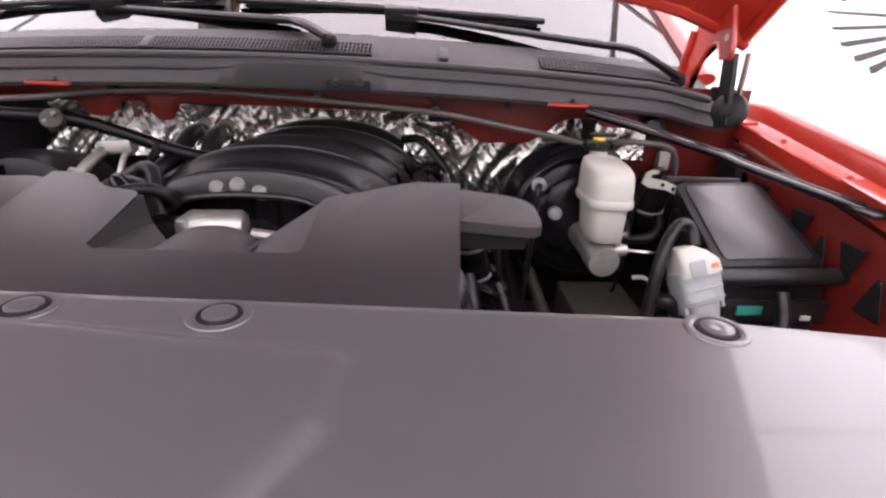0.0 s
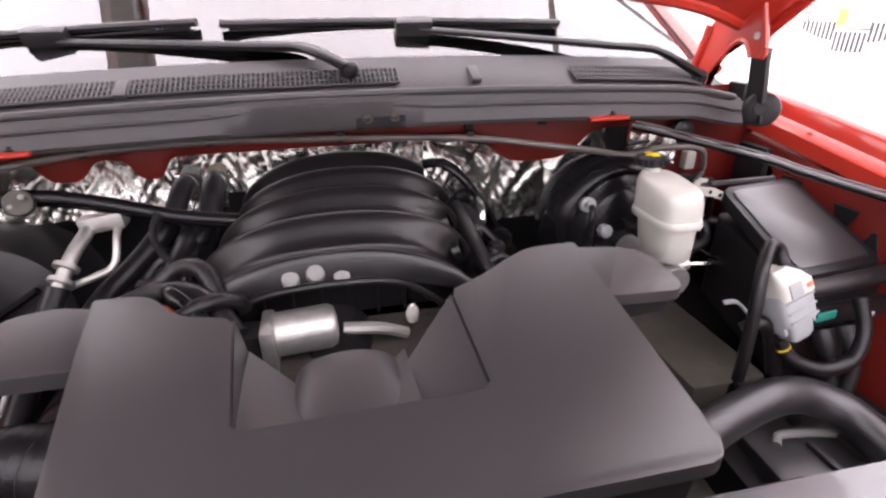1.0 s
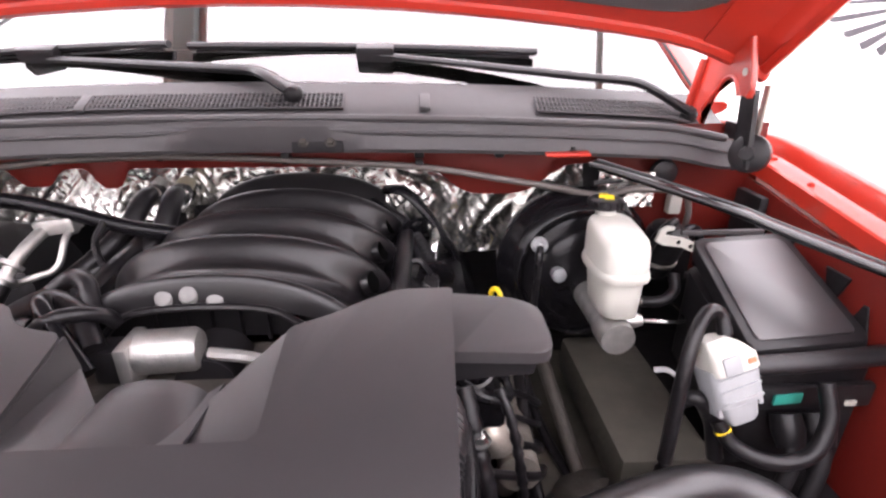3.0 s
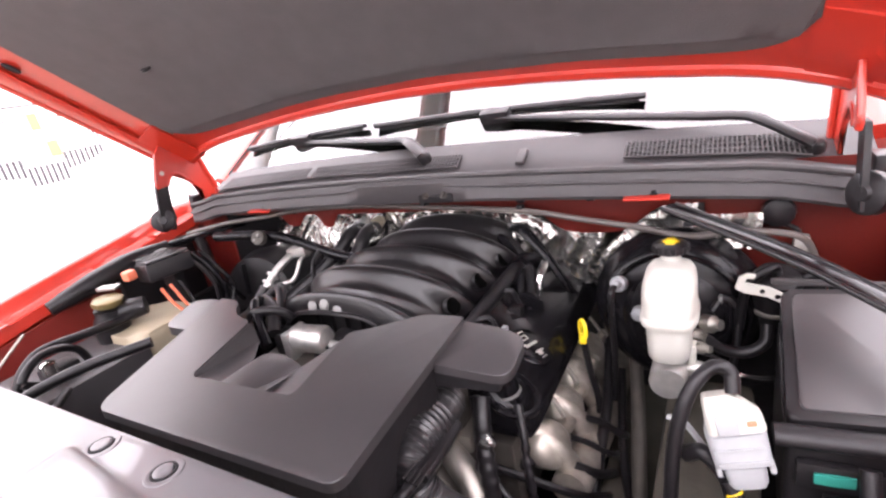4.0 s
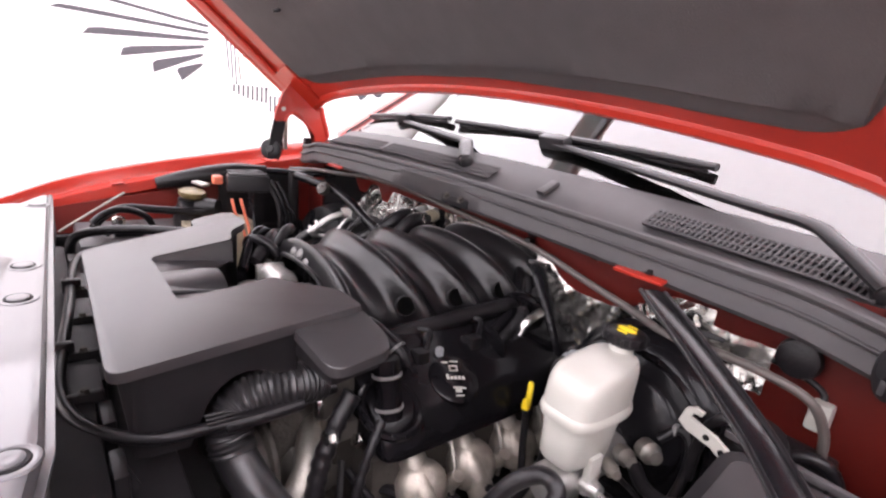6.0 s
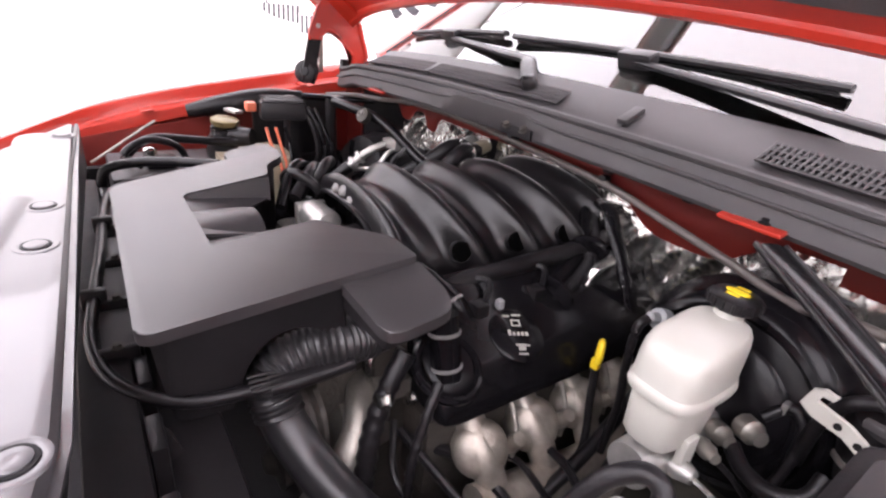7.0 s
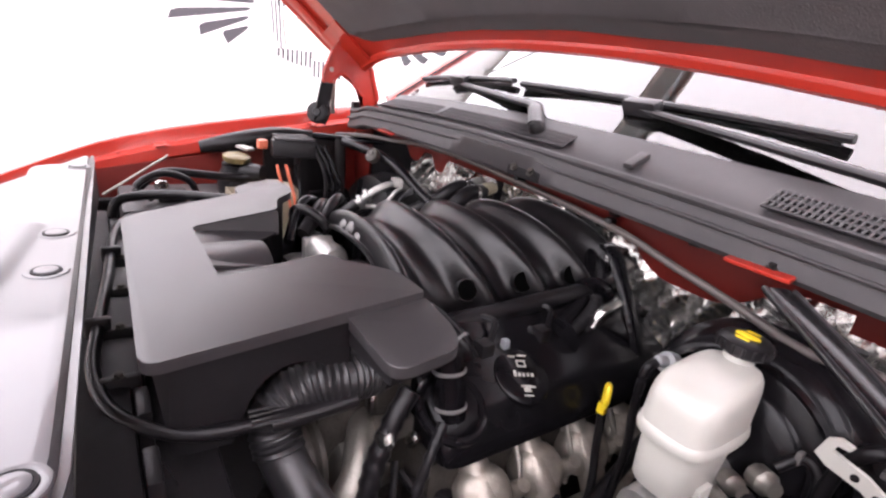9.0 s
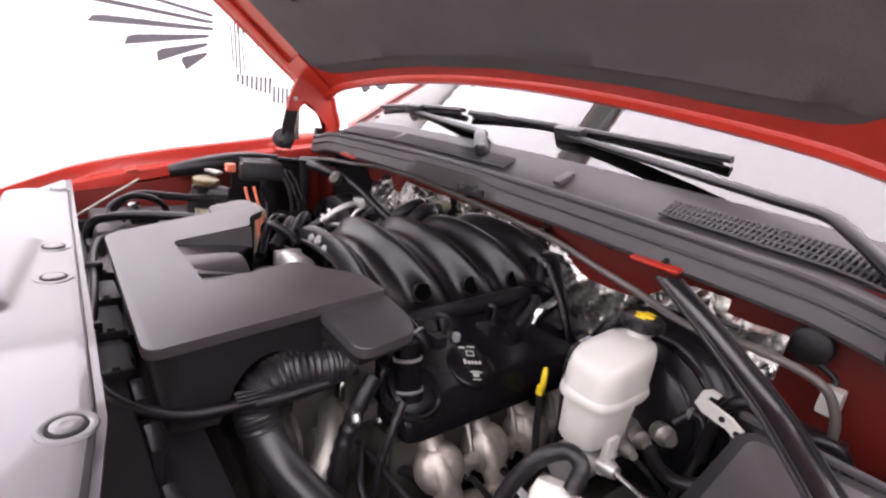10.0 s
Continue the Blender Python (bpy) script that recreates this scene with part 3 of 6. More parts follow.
def foil_mat(x0, x1, z0, z1, y0, seed, tilt=0.0):
    """A crumpled sheet with sharp creases at three sizes and a torn upper edge."""
    def f(a, b):
        x, z = x0 + (x1 - x0) * a, z0 + (z1 - z0) * b
        warp = noise.noise(Vector((x * 7, z * 7, seed))) * 0.05
        big = abs(noise.noise(Vector((x * 11 + warp * 40, z * 7 - x * 6, seed))))
        mid = abs(noise.noise(Vector((x * 34 - z * 20, z * 13 + warp * 60, seed + 3))))
        fine = abs(noise.noise(Vector((x * 110 + z * 60, z * 26 - x * 14, seed + 8))))
        edge = 0.020 * noise.noise(Vector((x * 13, 1.3, seed))) if b > 0.97 else 0
        return Vector((x, y0 - tilt * b - 0.028 * big - 0.008 * mid - 0.0048 * fine, z + edge))

    return sheet(B(), max(8, int((x1 - x0) / 0.0032)), max(8, int((z1 - z0) / 0.0032)), f)


def insulation():
    t = thing("heat_insulation", (0, 0.8, 0.8), "crumpled silver foil insulation on the firewall", "insulation")
    part("foil", foil_mat(-0.56, -0.20, 1.075, 1.178, 0.81, 1.0, -0.03), FOIL, t, "crumpled silver foil sheet", angle=28)
    part("foil", foil_mat(-0.22, 0.20, 1.085, 1.190, 0.86, 5.0, -0.03), FOIL, t, "crumpled silver foil sheet", angle=28)
    part("foil", foil_mat(0.15, 0.44, 1.0, 1.172, 0.81, 9.0, 0.0), FOIL, t, "crumpled silver foil sheet", angle=28)
    part("foil", foil_mat(0.505, 0.60, 1.125, 1.185, 0.702, 17.0, 0.0), FOIL, t, "folded silver foil pad", angle=28)
    part("foil", foil_mat(0.38, 0.60, 1.03, 1.190, 0.765, 13.0, -0.03), FOIL, t, "crumpled silver foil sheet", angle=28)


insulation()

# ---- cowl, windscreen and wipers ----
def lip_y(x):
    return 0.652 + 0.04 * (x / 0.735) ** 2


def lip_z(x):
    return 1.275 - 0.032 * (x / 0.735) ** 2 - 0.012 * (abs(x) > 0.62) * min(1, (abs(x) - 0.62) / 0.08)


def glass_pt(x, v):
    """The windscreen: v metres up along its slope."""
    a = radians(33)
    return Vector((x, 0.745 + 0.085 * (x / 0.7) ** 2 + math.cos(a) * v, 1.312 - 0.03 * (x / 0.7) ** 2 + math.sin(a) * v))


def cowl():
    t = thing("cowl", (0, 0.7, 1.2), "grey plastic cowl panel with vent grilles below the windscreen", "cowl")
    prof = [(0.035, -0.048), (0.004, -0.046), (0.0, -0.040), (0.001, -0.006), (0.006, 0.001), (0.014, 0.003), (0.020, -0.002), (0.026, -0.004), (0.034, 0.004)]
    bm = B()
    xs = [-0.745 + 1.49 * k / 80 for k in range(81)]

    def step(x):
        return 0.006 * math.tanh((abs(x + 0.02) - 0.12) * 30)

    g = [[bm.verts.new((x, lip_y(x) + py + step(x) * (i > 2), lip_z(x) + pz)) for i, (py, pz) in enumerate(prof)] + [bm.verts.new(glass_pt(x, 0.012 if -0.16 < x < 0.1 else 0.0) - Vector((0, 0.03, 0.016))), bm.verts.new(glass_pt(x, 0.012) + Vector((0, 0, 0.002)))] for x in xs]
    for a, b in zip(g, g[1:]):
        for i in range(len(a) - 1):
            bm.faces.new((a[i], a[i + 1], b[i + 1], b[i]))
    part("panel", bm, COWL, t, "grey grained plastic panel")
    seal = B()
    tube(seal, [(x, lip_y(x) + 0.010, lip_z(x) + 0.004) for x in xs[::3]], 0.006, 8, 3)
    part("seal", seal, COWL, t, "grey rubber edge seal")
    part("ridge", tube(B(), [(x, lip_y(x) + 0.0005, lip_z(x) - 0.013 - step(x) * 0.5) for x in xs[::2]], 0.0026, 8, 2), COWL, t, "thin moulded ridge along the lip")

    def top(x, b):
        p0 = Vector((x, lip_y(x) + 0.036 + step(x), lip_z(x) + 0.006))
        p1 = glass_pt(x, 0.0) - Vector((0, 0.022, 0.012))
        return p0.lerp(p1, b)

    # grilles: well shade as a dark sheet, upright slats and two cross ribs
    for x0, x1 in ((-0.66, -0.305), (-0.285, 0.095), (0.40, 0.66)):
        gr = part("grille", sheet(B(), 20, 2, lambda a, b: top(x0 + (x1 - x0) * a, 0.12 + 0.80 * b) + Vector((0, 0, 0.004))), DARK, t, "vent grille with its well shade as a dark sheet")
        sl = B()
        n = int((x1 - x0) / 0.0068)
        for k in range(n + 1):
            x = x0 + (x1 - x0) * k / n
            tube(sl, [top(x, 0.10) + Vector((0, -0.001, 0.006)), top(x, 0.94) + Vector((0, 0, 0.008))], 0.0018, 4, 1)
        for b in (0.10, 0.38, 0.66, 0.94):
            tube(sl, [top(x0 + (x1 - x0) * k / 10, b) + Vector((0, 0, 0.0065)) for k in range(11)], 0.0022, 4, 1)
        part("slats", sl, COWL, gr, "grey moulded slats")
    for x in (0.22, -0.295):
        part("latch", box(B(), tuple(top(x, 0.5) + Vector((0, 0, 0.006))), (0.016, 0.04, 0.008), 0.002, Matrix.Rotation(radians(25), 4, "X")), COWL, t)
    for s in (-1, 1):
        part("end_cap", box(B(), (s * 0.738, 0.722, 1.238), (0.022, 0.045, 0.045), 0.006), BLACK, t, "black plastic end block")


cowl()


def windscreen():
    t = thing("windscreen", (0, 0.9, 1.3), "raked windscreen glass mirroring the bright ceiling", "windscreen")

    def f(a, b):
        return glass_pt((a * 2 - 1) * (0.74 - 0.13 * b), 0.95 * b)

    g = part("pane", sheet(B(), 30, 12, f, 0.005), GLASS, t)
    g.visible_shadow = False
    for s in (-1, 1):
        bm = tube(B(), [glass_pt(s * (0.755 - 0.13 * k / 6), 0.95 * k / 6 - 0.02) for k in range(7)], 0.028, 10, 3, flat=0.6)
        part("pillar", bm, RED, t, "red painted windscreen pillar")
        part("pillar_seal", tube(B(), [glass_pt(s * (0.730 - 0.13 * k / 6), 0.95 * k / 6) + Vector((0, 0, 0.004)) for k in range(7)], 0.004, 8, 3), BLACK, t, "black rubber seal")


windscreen()


def cab():
    """What stands behind the glass: dashboard (unseen, pale for the glass's white reflection), roof, doors, as far as
    it closes the view.
    """
    t = thing("cab", (0, 1.6, 0.5), "red truck cab with an unseen pale dashboard behind the windscreen", "cab")
    part("dashboard", box(B(), (0, 1.44, 1.27), (1.36, 0.56, 0.16), 0.03), DASH, t, "unseen dashboard, pale for the white reflection on the glass")
    part("roof", box(B(), (0, 2.25, 1.86), (1.30, 1.35, 0.05), 0.02), RED, t, "red painted roof")
    part("headliner", box(B(), (0, 2.22, 1.825), (1.24, 1.30, 0.012), 0.004), DASH, t, "added pale roof lining that hides the red roof")
    for s in (-1, 1):
        part("door", box(B(), (s * 0.845, 1.79, 0.84), (0.09, 1.55, 0.78), 0.03), RED, t, "red painted door")
        part("side_glass_frame", tube(B(), [(s * 0.75, 1.2, 1.27), (s * 0.66, 1.62, 1.80), (s * 0.62, 2.3, 1.84), (s * 0.70, 2.45, 1.27)], 0.022, 8, 5), RED, t)
    part("bulkhead", box(B(), (0, 2.6, 1.22), (1.26, 0.06, 1.16), 0.02), PAD, t, "grey rear trim of the cab")


cab()


def wing_mirror(s):
    t = thing("wing_mirror", (s * 0.95, 1.55, 1.22), "dark grey plastic wing mirror on the truck's door", "mirror", "wing mirrors")
    sh = B()
    box(sh, (s * 0.845, 1.66, 1.235), (0.225, 0.09, 0.080), 0.022, seg=4)
    for v in sh.verts:
        if v.co.z < 1.225:
            v.co.z += 0.030 * max(0, min(1, (abs(v.co.x) - 0.76) / 0.2))
    part("housing", sh, COWL, t, "grey grained plastic housing")
    part("arm", box(B(), (s * 0.80, 1.66, 1.180), (0.08, 0.06, 0.05), 0.012), BLACK, t)
    part("glass", box(B(), (s * 0.86, 1.708, 1.238), (0.17, 0.004, 0.055), 0.0015), STEEL, t, "mirror glass")


wing_mirror(1)
wing_mirror(-1)


def wiper(pivot, knee, joint, tip0, tip1, block, label):
    t = thing("wiper", pivot, label, "wiper", "wipers")
    p, k, j = Vector(pivot), Vector(knee), Vector(joint)
    part("arm", tube(B(), [p, p.lerp(k, 0.6) + Vector((0, 0, 0.004)), k, k.lerp(j, 0.15), k.lerp(j, 0.5), j], lambda u: 0.015 - 0.005 * u, 10, 6, flat=0.55), BLACK, t, "black steel arm")
    part("arm_cap", lathe(B(), [(0.014, -0.010), (0.014, 0.0), (0.010, 0.006), (0.004, 0.008)], disc_pose(pivot, (0, -0.5, 0.85)), 16), BLACK, t, "black pivot cap")
    a, b = Vector(tip0), Vector(tip1)
    q = (j - a).dot(b - a) / (b - a).length_squared
    mid = a.lerp(b, q)
    part("blade", tube(B(), [a, a.lerp(mid, 0.5) + Vector((0, 0, 0.003)), mid + Vector((0, 0, 0.004)), mid.lerp(b, 0.5) + Vector((0, 0, 0.003)), b], 0.0085, 8, 6, flat=0.75), BLACK, t, "flat black blade")
    part("rubber", tube(B(), [a.lerp(b, 0.02) - Vector((0, 0, 0.008)), mid - Vector((0, 0, 0.007)), a.lerp(b, 0.98) - Vector((0, 0, 0.008))], 0.003, 6, 4), RUBBER, t, "rubber lip")
    part("joint_block", box(B(), block, (0.062, 0.026, 0.026), 0.006, Matrix.Rotation(radians(20), 4, "X")), BLACK, t, "black joint block")


wiper((0.022, 0.700, 1.312), (-0.050, 0.758, 1.338), (-0.43, 0.850, 1.350), glass_pt(-0.68, 0.085) + Vector((0, 0, 0.014)), glass_pt(-0.20, 0.092) + Vector((0, 0, 0.014)), (-0.42, 0.845, 1.357), "black wiper lying on the passenger glass")
wiper((0.665, 0.745, 1.272), (0.575, 0.778, 1.318), (0.145, 0.805, 1.358), glass_pt(-0.165, 0.085) + Vector((0, 0, 0.014)), glass_pt(0.42, 0.085) + Vector((0, 0, 0.014)), (0.141, 0.808, 1.362), "black wiper lying on the driver's glass")

# ---- the engine bay ----
AX = -0.032    # the engine's middle


def radiator_cover():
    t = thing("radiator_cover", (-0.05, -0.2, 1.06), "pale grey plastic panel over the radiator with push clips", "radiator cover")

    def edge(x):
        return 0.058 - 0.030 * x - 0.03 * max(0, x - 0.36) * 4

    def f(a, b):
        x0 = min(-0.08, -0.52 + 1.05 * b)
        x = x0 + (0.52 - x0) * a
        y = edge(x) - b * 0.50
        z = 1.146 - 0.06 * max(0, b - 0.25) ** 2 - 0.012 * (b < 0.02)
        def step(v, w=0.0025):
            return 1 / (1 + math.exp(max(-60, min(60, v / w))))
        ridge = 0.008 * step(x - 0.15 + 0.5 * max(0, -0.07 - y)) * step(-0.082 - x) * step(y + 0.006 + 0.137 * (x - 0.06))
        return Vector((x, y, z + ridge))

    part("panel", sheet(B(), 150, 170, f, 0.004), PAINTED, t, "pale grey grained plastic panel")
    for x, y in ((-0.045, 0.029), (0.072, 0.025), (0.378, 0.022), (-0.40, 0.048)):
        m = disc_pose((x, y, 1.1502), (0, 0, 1))
        part("clip_dish", lathe(B(), [(0.020, -0.001), (0.019, 0.0008), (0.0155, 0.0012), (0.0135, 0.0004), (0.012, 0.0002)], m, 26), PAINTED, t, "shallow round dish")
        part("clip_ring", lathe(B(), [(0.0135, 0.0003), (0.0130, 0.0016), (0.0108, 0.0016), (0.0100, 0.0008)], m, 26), DARK, t, "dark ring of the push clip")
        part("push_clip", lathe(B(), [(0.0104, 0.0), (0.0102, 0.0022), (0.008, 0.0030), (0.003, 0.0024)], m, 22), PAINTED, t, "grey push clip")
    lip = box(B(), (-0.005, 0.0, 1.100), (1.05, 0.006, 0.085), 0.001)
    for v in lip.verts:
        v.co.y += edge(v.co.x) - 0.004
    part("rear_flange", lip, BLACK, t, "black rear flange")


radiator_cover()


def radiator():
    t = thing("radiator", (-0.05, 0.05, 0.6), "dark radiator and fan shroud behind the front panel", "radiator")
    part("tank", box(B(), (-0.05, 0.055, 0.90), (0.98, 0.05, 0.16), 0.01), DARK, t, "black plastic end tank")
    part("shroud", box(B(), (-0.05, 0.12, 0.78), (0.92, 0.07, 0.30), 0.02), DARK, t, "black fan shroud")
    rb = B()
    for k in range(9):
        box(rb, (-0.45 + 0.1 * k, 0.088, 0.93), (0.05, 0.014, 0.10), 0.003)
    part("rib", rb, BLACK, t, "moulded ribs")


radiator()


def radiator_details():
    t = thing("radiator_top_tank", (-0.1, 0.06, 0.95), "grey ribbed radiator tank behind the front panel", "radiator tank")
    for x, w in ((-0.32, 0.10), (-0.20, 0.09), (-0.085, 0.10), (0.03, 0.09)):
        part("tank_panel", box(B(), (x, 0.054 - 0.06 * x, 0.950), (w, 0.036, 0.045), 0.006), COWL, t, "grey tank panel")
    for x in (-0.262, -0.145, -0.025, 0.085):
        part("web", box(B(), (x, 0.055 - 0.06 * x, 0.955), (0.010, 0.040, 0.050), 0.003), BLACK, t, "black web")
        bolt(t, (x, 0.055 - 0.06 * x, 0.980), (0, 0, 1), 0.005, IRON)


radiator_details()


def engine_cover():
    t = thing("engine_cover", (AX, 0.25, 1.0), "flat dark grey plastic engine cover with a throttle recess", "engine cover")
    Y0, SH, Z1 = 0.10, 0.13, 1.115

    def lid_z(y):
        return Z1 + SH * (y - Y0)

    plan = [(-0.212, 0.098, 0.026), (0.224, 0.090, 0.022), (0.233, 0.281, 0.002), (0.238, 0.368, 0.004), (0.180, 0.367, 0.02), (0.150, 0.350, 0.02),
            (0.118, 0.328, 0.02), (0.080, 0.310, 0.010), (0.082, 0.184, 0.008), (-0.111, 0.183, 0.008), (-0.122, 0.310, 0.012),
            (-0.172, 0.322, 0.02), (-0.200, 0.360, 0.02), (-0.250, 0.362, 0.003), (-0.240, 0.282, 0.003)]
    part("lid", prism(B(), fillet(plan, 0.01, 8), Z1 - 0.013, Z1, 0.0065, SH, Y0, 0.0), COVER, t, "flat grained plastic lid")
    wing = prism(B(), fillet([(0.2325, 0.280, 0.002), (0.330, 0.284, 0.022), (0.328, 0.358, 0.016), (0.295, 0.369, 0.012), (0.2375, 0.370, 0.002)], 0.01), Z1 - 0.020, Z1 - 0.0075, 0.004, SH, Y0)
    for v in wing.verts:
        v.co.z -= 0.09 * (v.co.x - 0.228)
    part("wing", wing, COVER, t, "lowered corner panel of the lid")
    part("lobe", prism(B(), fillet([(-0.2405, 0.282, 0.002), (-0.2505, 0.362, 0.002), (-0.285, 0.372, 0.015), (-0.334, 0.362, 0.02), (-0.318, 0.284, 0.02)], 0.01), Z1 - 0.026, Z1 - 0.010, 0.005, SH, Y0), COVER, t, "lowered rear corner panel of the lid")

    # the sunken floor ends in an arc round the throttle
    def back(x):
        return 0.250 + 0.060 * max(0, min(1, (abs(x - AX) - 0.036) / 0.048))

    part("recess_floor", sheet(B(), 36, 12, lambda a, b: Vector((-0.113 + 0.140 * a, 0.181 + (back(-0.113 + 0.140 * a) - 0.181) * b, lid_z(0.18) - 0.005 - 0.020 * b + 0.4 * SH * (back(-0.113 + 0.140 * a) - 0.181) * b)), 0.004), COVER, t, "sunken floor of the recess")
    part("duct", sheet(B(), 20, 14, lambda a, b: Vector((AX + 0.006 - (0.050 - 0.004 * b) * math.cos(math.pi * a), 0.181 + 0.084 * b, lid_z(0.18) - 0.036 + 0.010 * (1 - b) + 0.032 * math.sin(math.pi * a) ** 0.7 * (0.72 + 0.28 * min(1, b * 1.3)))), 0.004), COVER, t, "arched duct over the throttle")
    part("recess_side", sheet(B(), 12, 4, lambda a, b: Vector((0.081 - 0.002 * a - 0.058 * b, 0.185 + (0.124 - 0.062 * b) * a, lid_z(0.185 + 0.124 * a) - 0.004 - (0.012 + 0.018 * a) * b)), 0.003), COVER, t, "sloped side of the recess")
    part("recess_side", sheet(B(), 12, 3, lambda a, b: Vector((-0.1125 - 0.011 * a + 0.006 * b, 0.186 + 0.124 * a, lid_z(0.186 + 0.124 * a) - 0.004 - 0.036 * b)), 0.003), COVER, t, "upright side of the recess")
    # skirt under the lid, cut out in an arch for the hose
    ring = [(-0.245, 0.29), (-0.196, 0.112), (0.206, 0.103), (0.216, 0.125), (0.226, 0.288), (0.312, 0.294), (0.312, 0.350), (0.25, 0.364)]
    run = []
    for (ax, ay), (bx, by) in zip(ring, ring[1:]):
        run += [(ax + (bx - ax) * k / 20, ay + (by - ay) * k / 20) for k in range(20)]

    def skirt(a, b):
        i = min(len(run) - 1, int(round(a * (len(run) - 1))))
        x, y = run[i]
        low = 1.000
        if 0.198 < x < 0.2262 and abs(y - 0.232) < 0.060:
            low += 0.084 * (1 - ((y - 0.232) / 0.060) ** 2) ** 0.5
        if x > 0.2262:
            low = lid_z(y) - 0.045
        top = lid_z(y) - 0.0125 - (0.09 * (x - 0.228) + 0.0075 if x > 0.2262 else 0)
        return Vector((x - 0.004 * b * (1 if x > 0 else -1), y + 0.012 * b * (y < 0.115), top + (low - top) * b))

    part("skirt", sheet(B(), len(run) - 1, 10, skirt, 0.004), DARK, t, "black skirt with an arched cut-out")
    low = [(-0.185, 0.124), (0.10, 0.124), (0.10, 0.176), (-0.125, 0.178), (-0.135, 0.30), (-0.20, 0.345), (-0.29, 0.345), (-0.235, 0.27)]
    part("lower_box", prism(B(), fillet(low, 0.02), 0.985, Z1 - 0.013, 0.002, SH, Y0), BLACK, t, "black lower half of the air box")


engine_cover()


def intake_manifold():
    t = thing("intake_manifold", (AX, 0.65, 0.98), "black plastic intake manifold with arched runners", "intake manifold")
    y0, y1, pitch = 0.402, 0.945, 0.098

    def f(a, b):
        y = y0 + (y1 - y0) * b
        th = math.pi * a
        c, s = math.cos(th), abs(math.sin(th))
        u = ((y - 0.446) / pitch) % 1.0
        # rounded ridges with wider hollows between them
        bulge = 0.030 * (0.5 - 0.5 * math.cos(2 * math.pi * u)) ** 1.6 - 0.019
        tail = max(0, (y - 0.82) / 0.105)
        mid = AX + 0.035 * max(0, min(1, (y - 0.4) / 0.30))
        rx, rz = 0.182 + bulge - 0.05 * tail, 0.127 + bulge - 0.045 * tail ** 2
        sx, sz = math.copysign(abs(c) ** 0.9, c), s ** 0.9
        z = 1.026 + sz * rz
        curl = max(0, 1 - (y - y0) / 0.018)
        if curl > 0:
            brim = 1.112 - 0.30 * max(0, abs(sx * rx + 0.01) - 0.075)
            z = z + (min(z, brim) - z) * curl ** 2
        lean = 0.060 * (1 - s) * min(1, (y - y0) / 0.05)
        return Vector((mid + sx * rx, y + lean, z))

    part("runner_shell", sheet(B(), 44, 320, f), RUNNER, t, "satin black arched runners", angle=75)
    lip = B()
    pts = [(AX + dx, 0.400, z) for dx, z in ((-0.118, 1.078), (-0.104, 1.094), (-0.080, 1.109), (-0.03, 1.115), (0.03, 1.115), (0.072, 1.109), (0.100, 1.092), (0.125, 1.070), (0.14, 1.042))]
    tube(lip, pts, 0.0045, 8, 4)
    part("front_lip", lip, RUNNER, t, "rolled front lip")
    part("front_wall", sheet(B(), 20, 2, lambda a, b: Vector((AX + math.cos(math.pi * a) * 0.15, 0.452, 1.01 + b * 0.115 * math.sin(math.pi * a) ** 0.6))), DARK, t, "ribbed black front wall")
    for k in range(6):
        part("front_rib", box(B(), (AX - 0.085 + 0.034 * k, 0.448, 1.07), (0.004, 0.012, 0.06), 0.001), DARK, t, "black stiffening rib")
    for dx, dz in ((-0.045, 0.002), (-0.018, 0.006), (0.010, -0.001)):
        part("lug", lathe(B(), [(0.012, -0.010), (0.012, -0.001), (0.009, 0.004), (0.003, 0.006)], disc_pose((AX + dx, 0.407, 1.122 + dz), (0, -0.8, 0.5)), 12), LUG, t, "pale grey cast lug")
    for k in range(4):
        at = disc_pose((0.143 + 0.008 * k, 0.505 + 0.100 * k, 1.088 + 0.002 * k), (0.90, -0.28, 0.38))
        pocket = part("runner_pocket", lathe(B(), [(0.0165, -0.010), (0.0165, 0.000), (0.0160, 0.0010), (0.0152, 0.0010), (0.0150, -0.003)], at, 20), RUNNER, t, "round pocket at the runner's foot")
        part("bore", lathe(B(), [(0.0154, 0.0014), (0.006, 0.001), (0.0005, 0.001)], at, 16), HOLE, pocket, "dark bore")
    part("base", box(B(), (AX, 0.675, 1.01), (0.33, 0.50, 0.07), 0.01), BLACK, t, "black manifold base")
    return t


MANIFOLD = intake_manifold()


def throttle_body(top):
    t = part("throttle_body", lathe(B(), [(0.034, -0.02), (0.038, 0.0), (0.038, 0.04), (0.032, 0.046)], disc_pose((AX, 0.385, 1.036), (0, 1, 0)), 28), DARK, top, "dark throttle body")
    part("motor", lathe(B(), [(0.020, -0.034), (0.024, -0.030), (0.024, 0.026), (0.020, 0.032), (0.010, 0.034)], disc_pose((-0.066, 0.374, 1.078), (1, 0.05, 0.02)), 24), ALU, t, "silver motor can")
    part("flange", box(B(), (-0.104, 0.372, 1.066), (0.014, 0.05, 0.06), 0.004), ALU, t, "cast flange")
    part("plug", box(B(), (-0.126, 0.374, 1.068), (0.03, 0.035, 0.04), 0.005), BLACK, t, "black connector")
    part("pipe", tube(B(), [(-0.026, 0.374, 1.073), (0.014, 0.372, 1.068), (0.044, 0.382, 1.050)], 0.007, 8, 6), ALU, t, "bent aluminium pipe")
    part("stud", lathe(B(), [(0.007, -0.010), (0.008, 0.0), (0.006, 0.010), (0.003, 0.014)], disc_pose((0.054, 0.392, 1.069), (0, -0.3, 1)), 12), WHITE, t, "pale cap")


throttle_body(MANIFOLD)


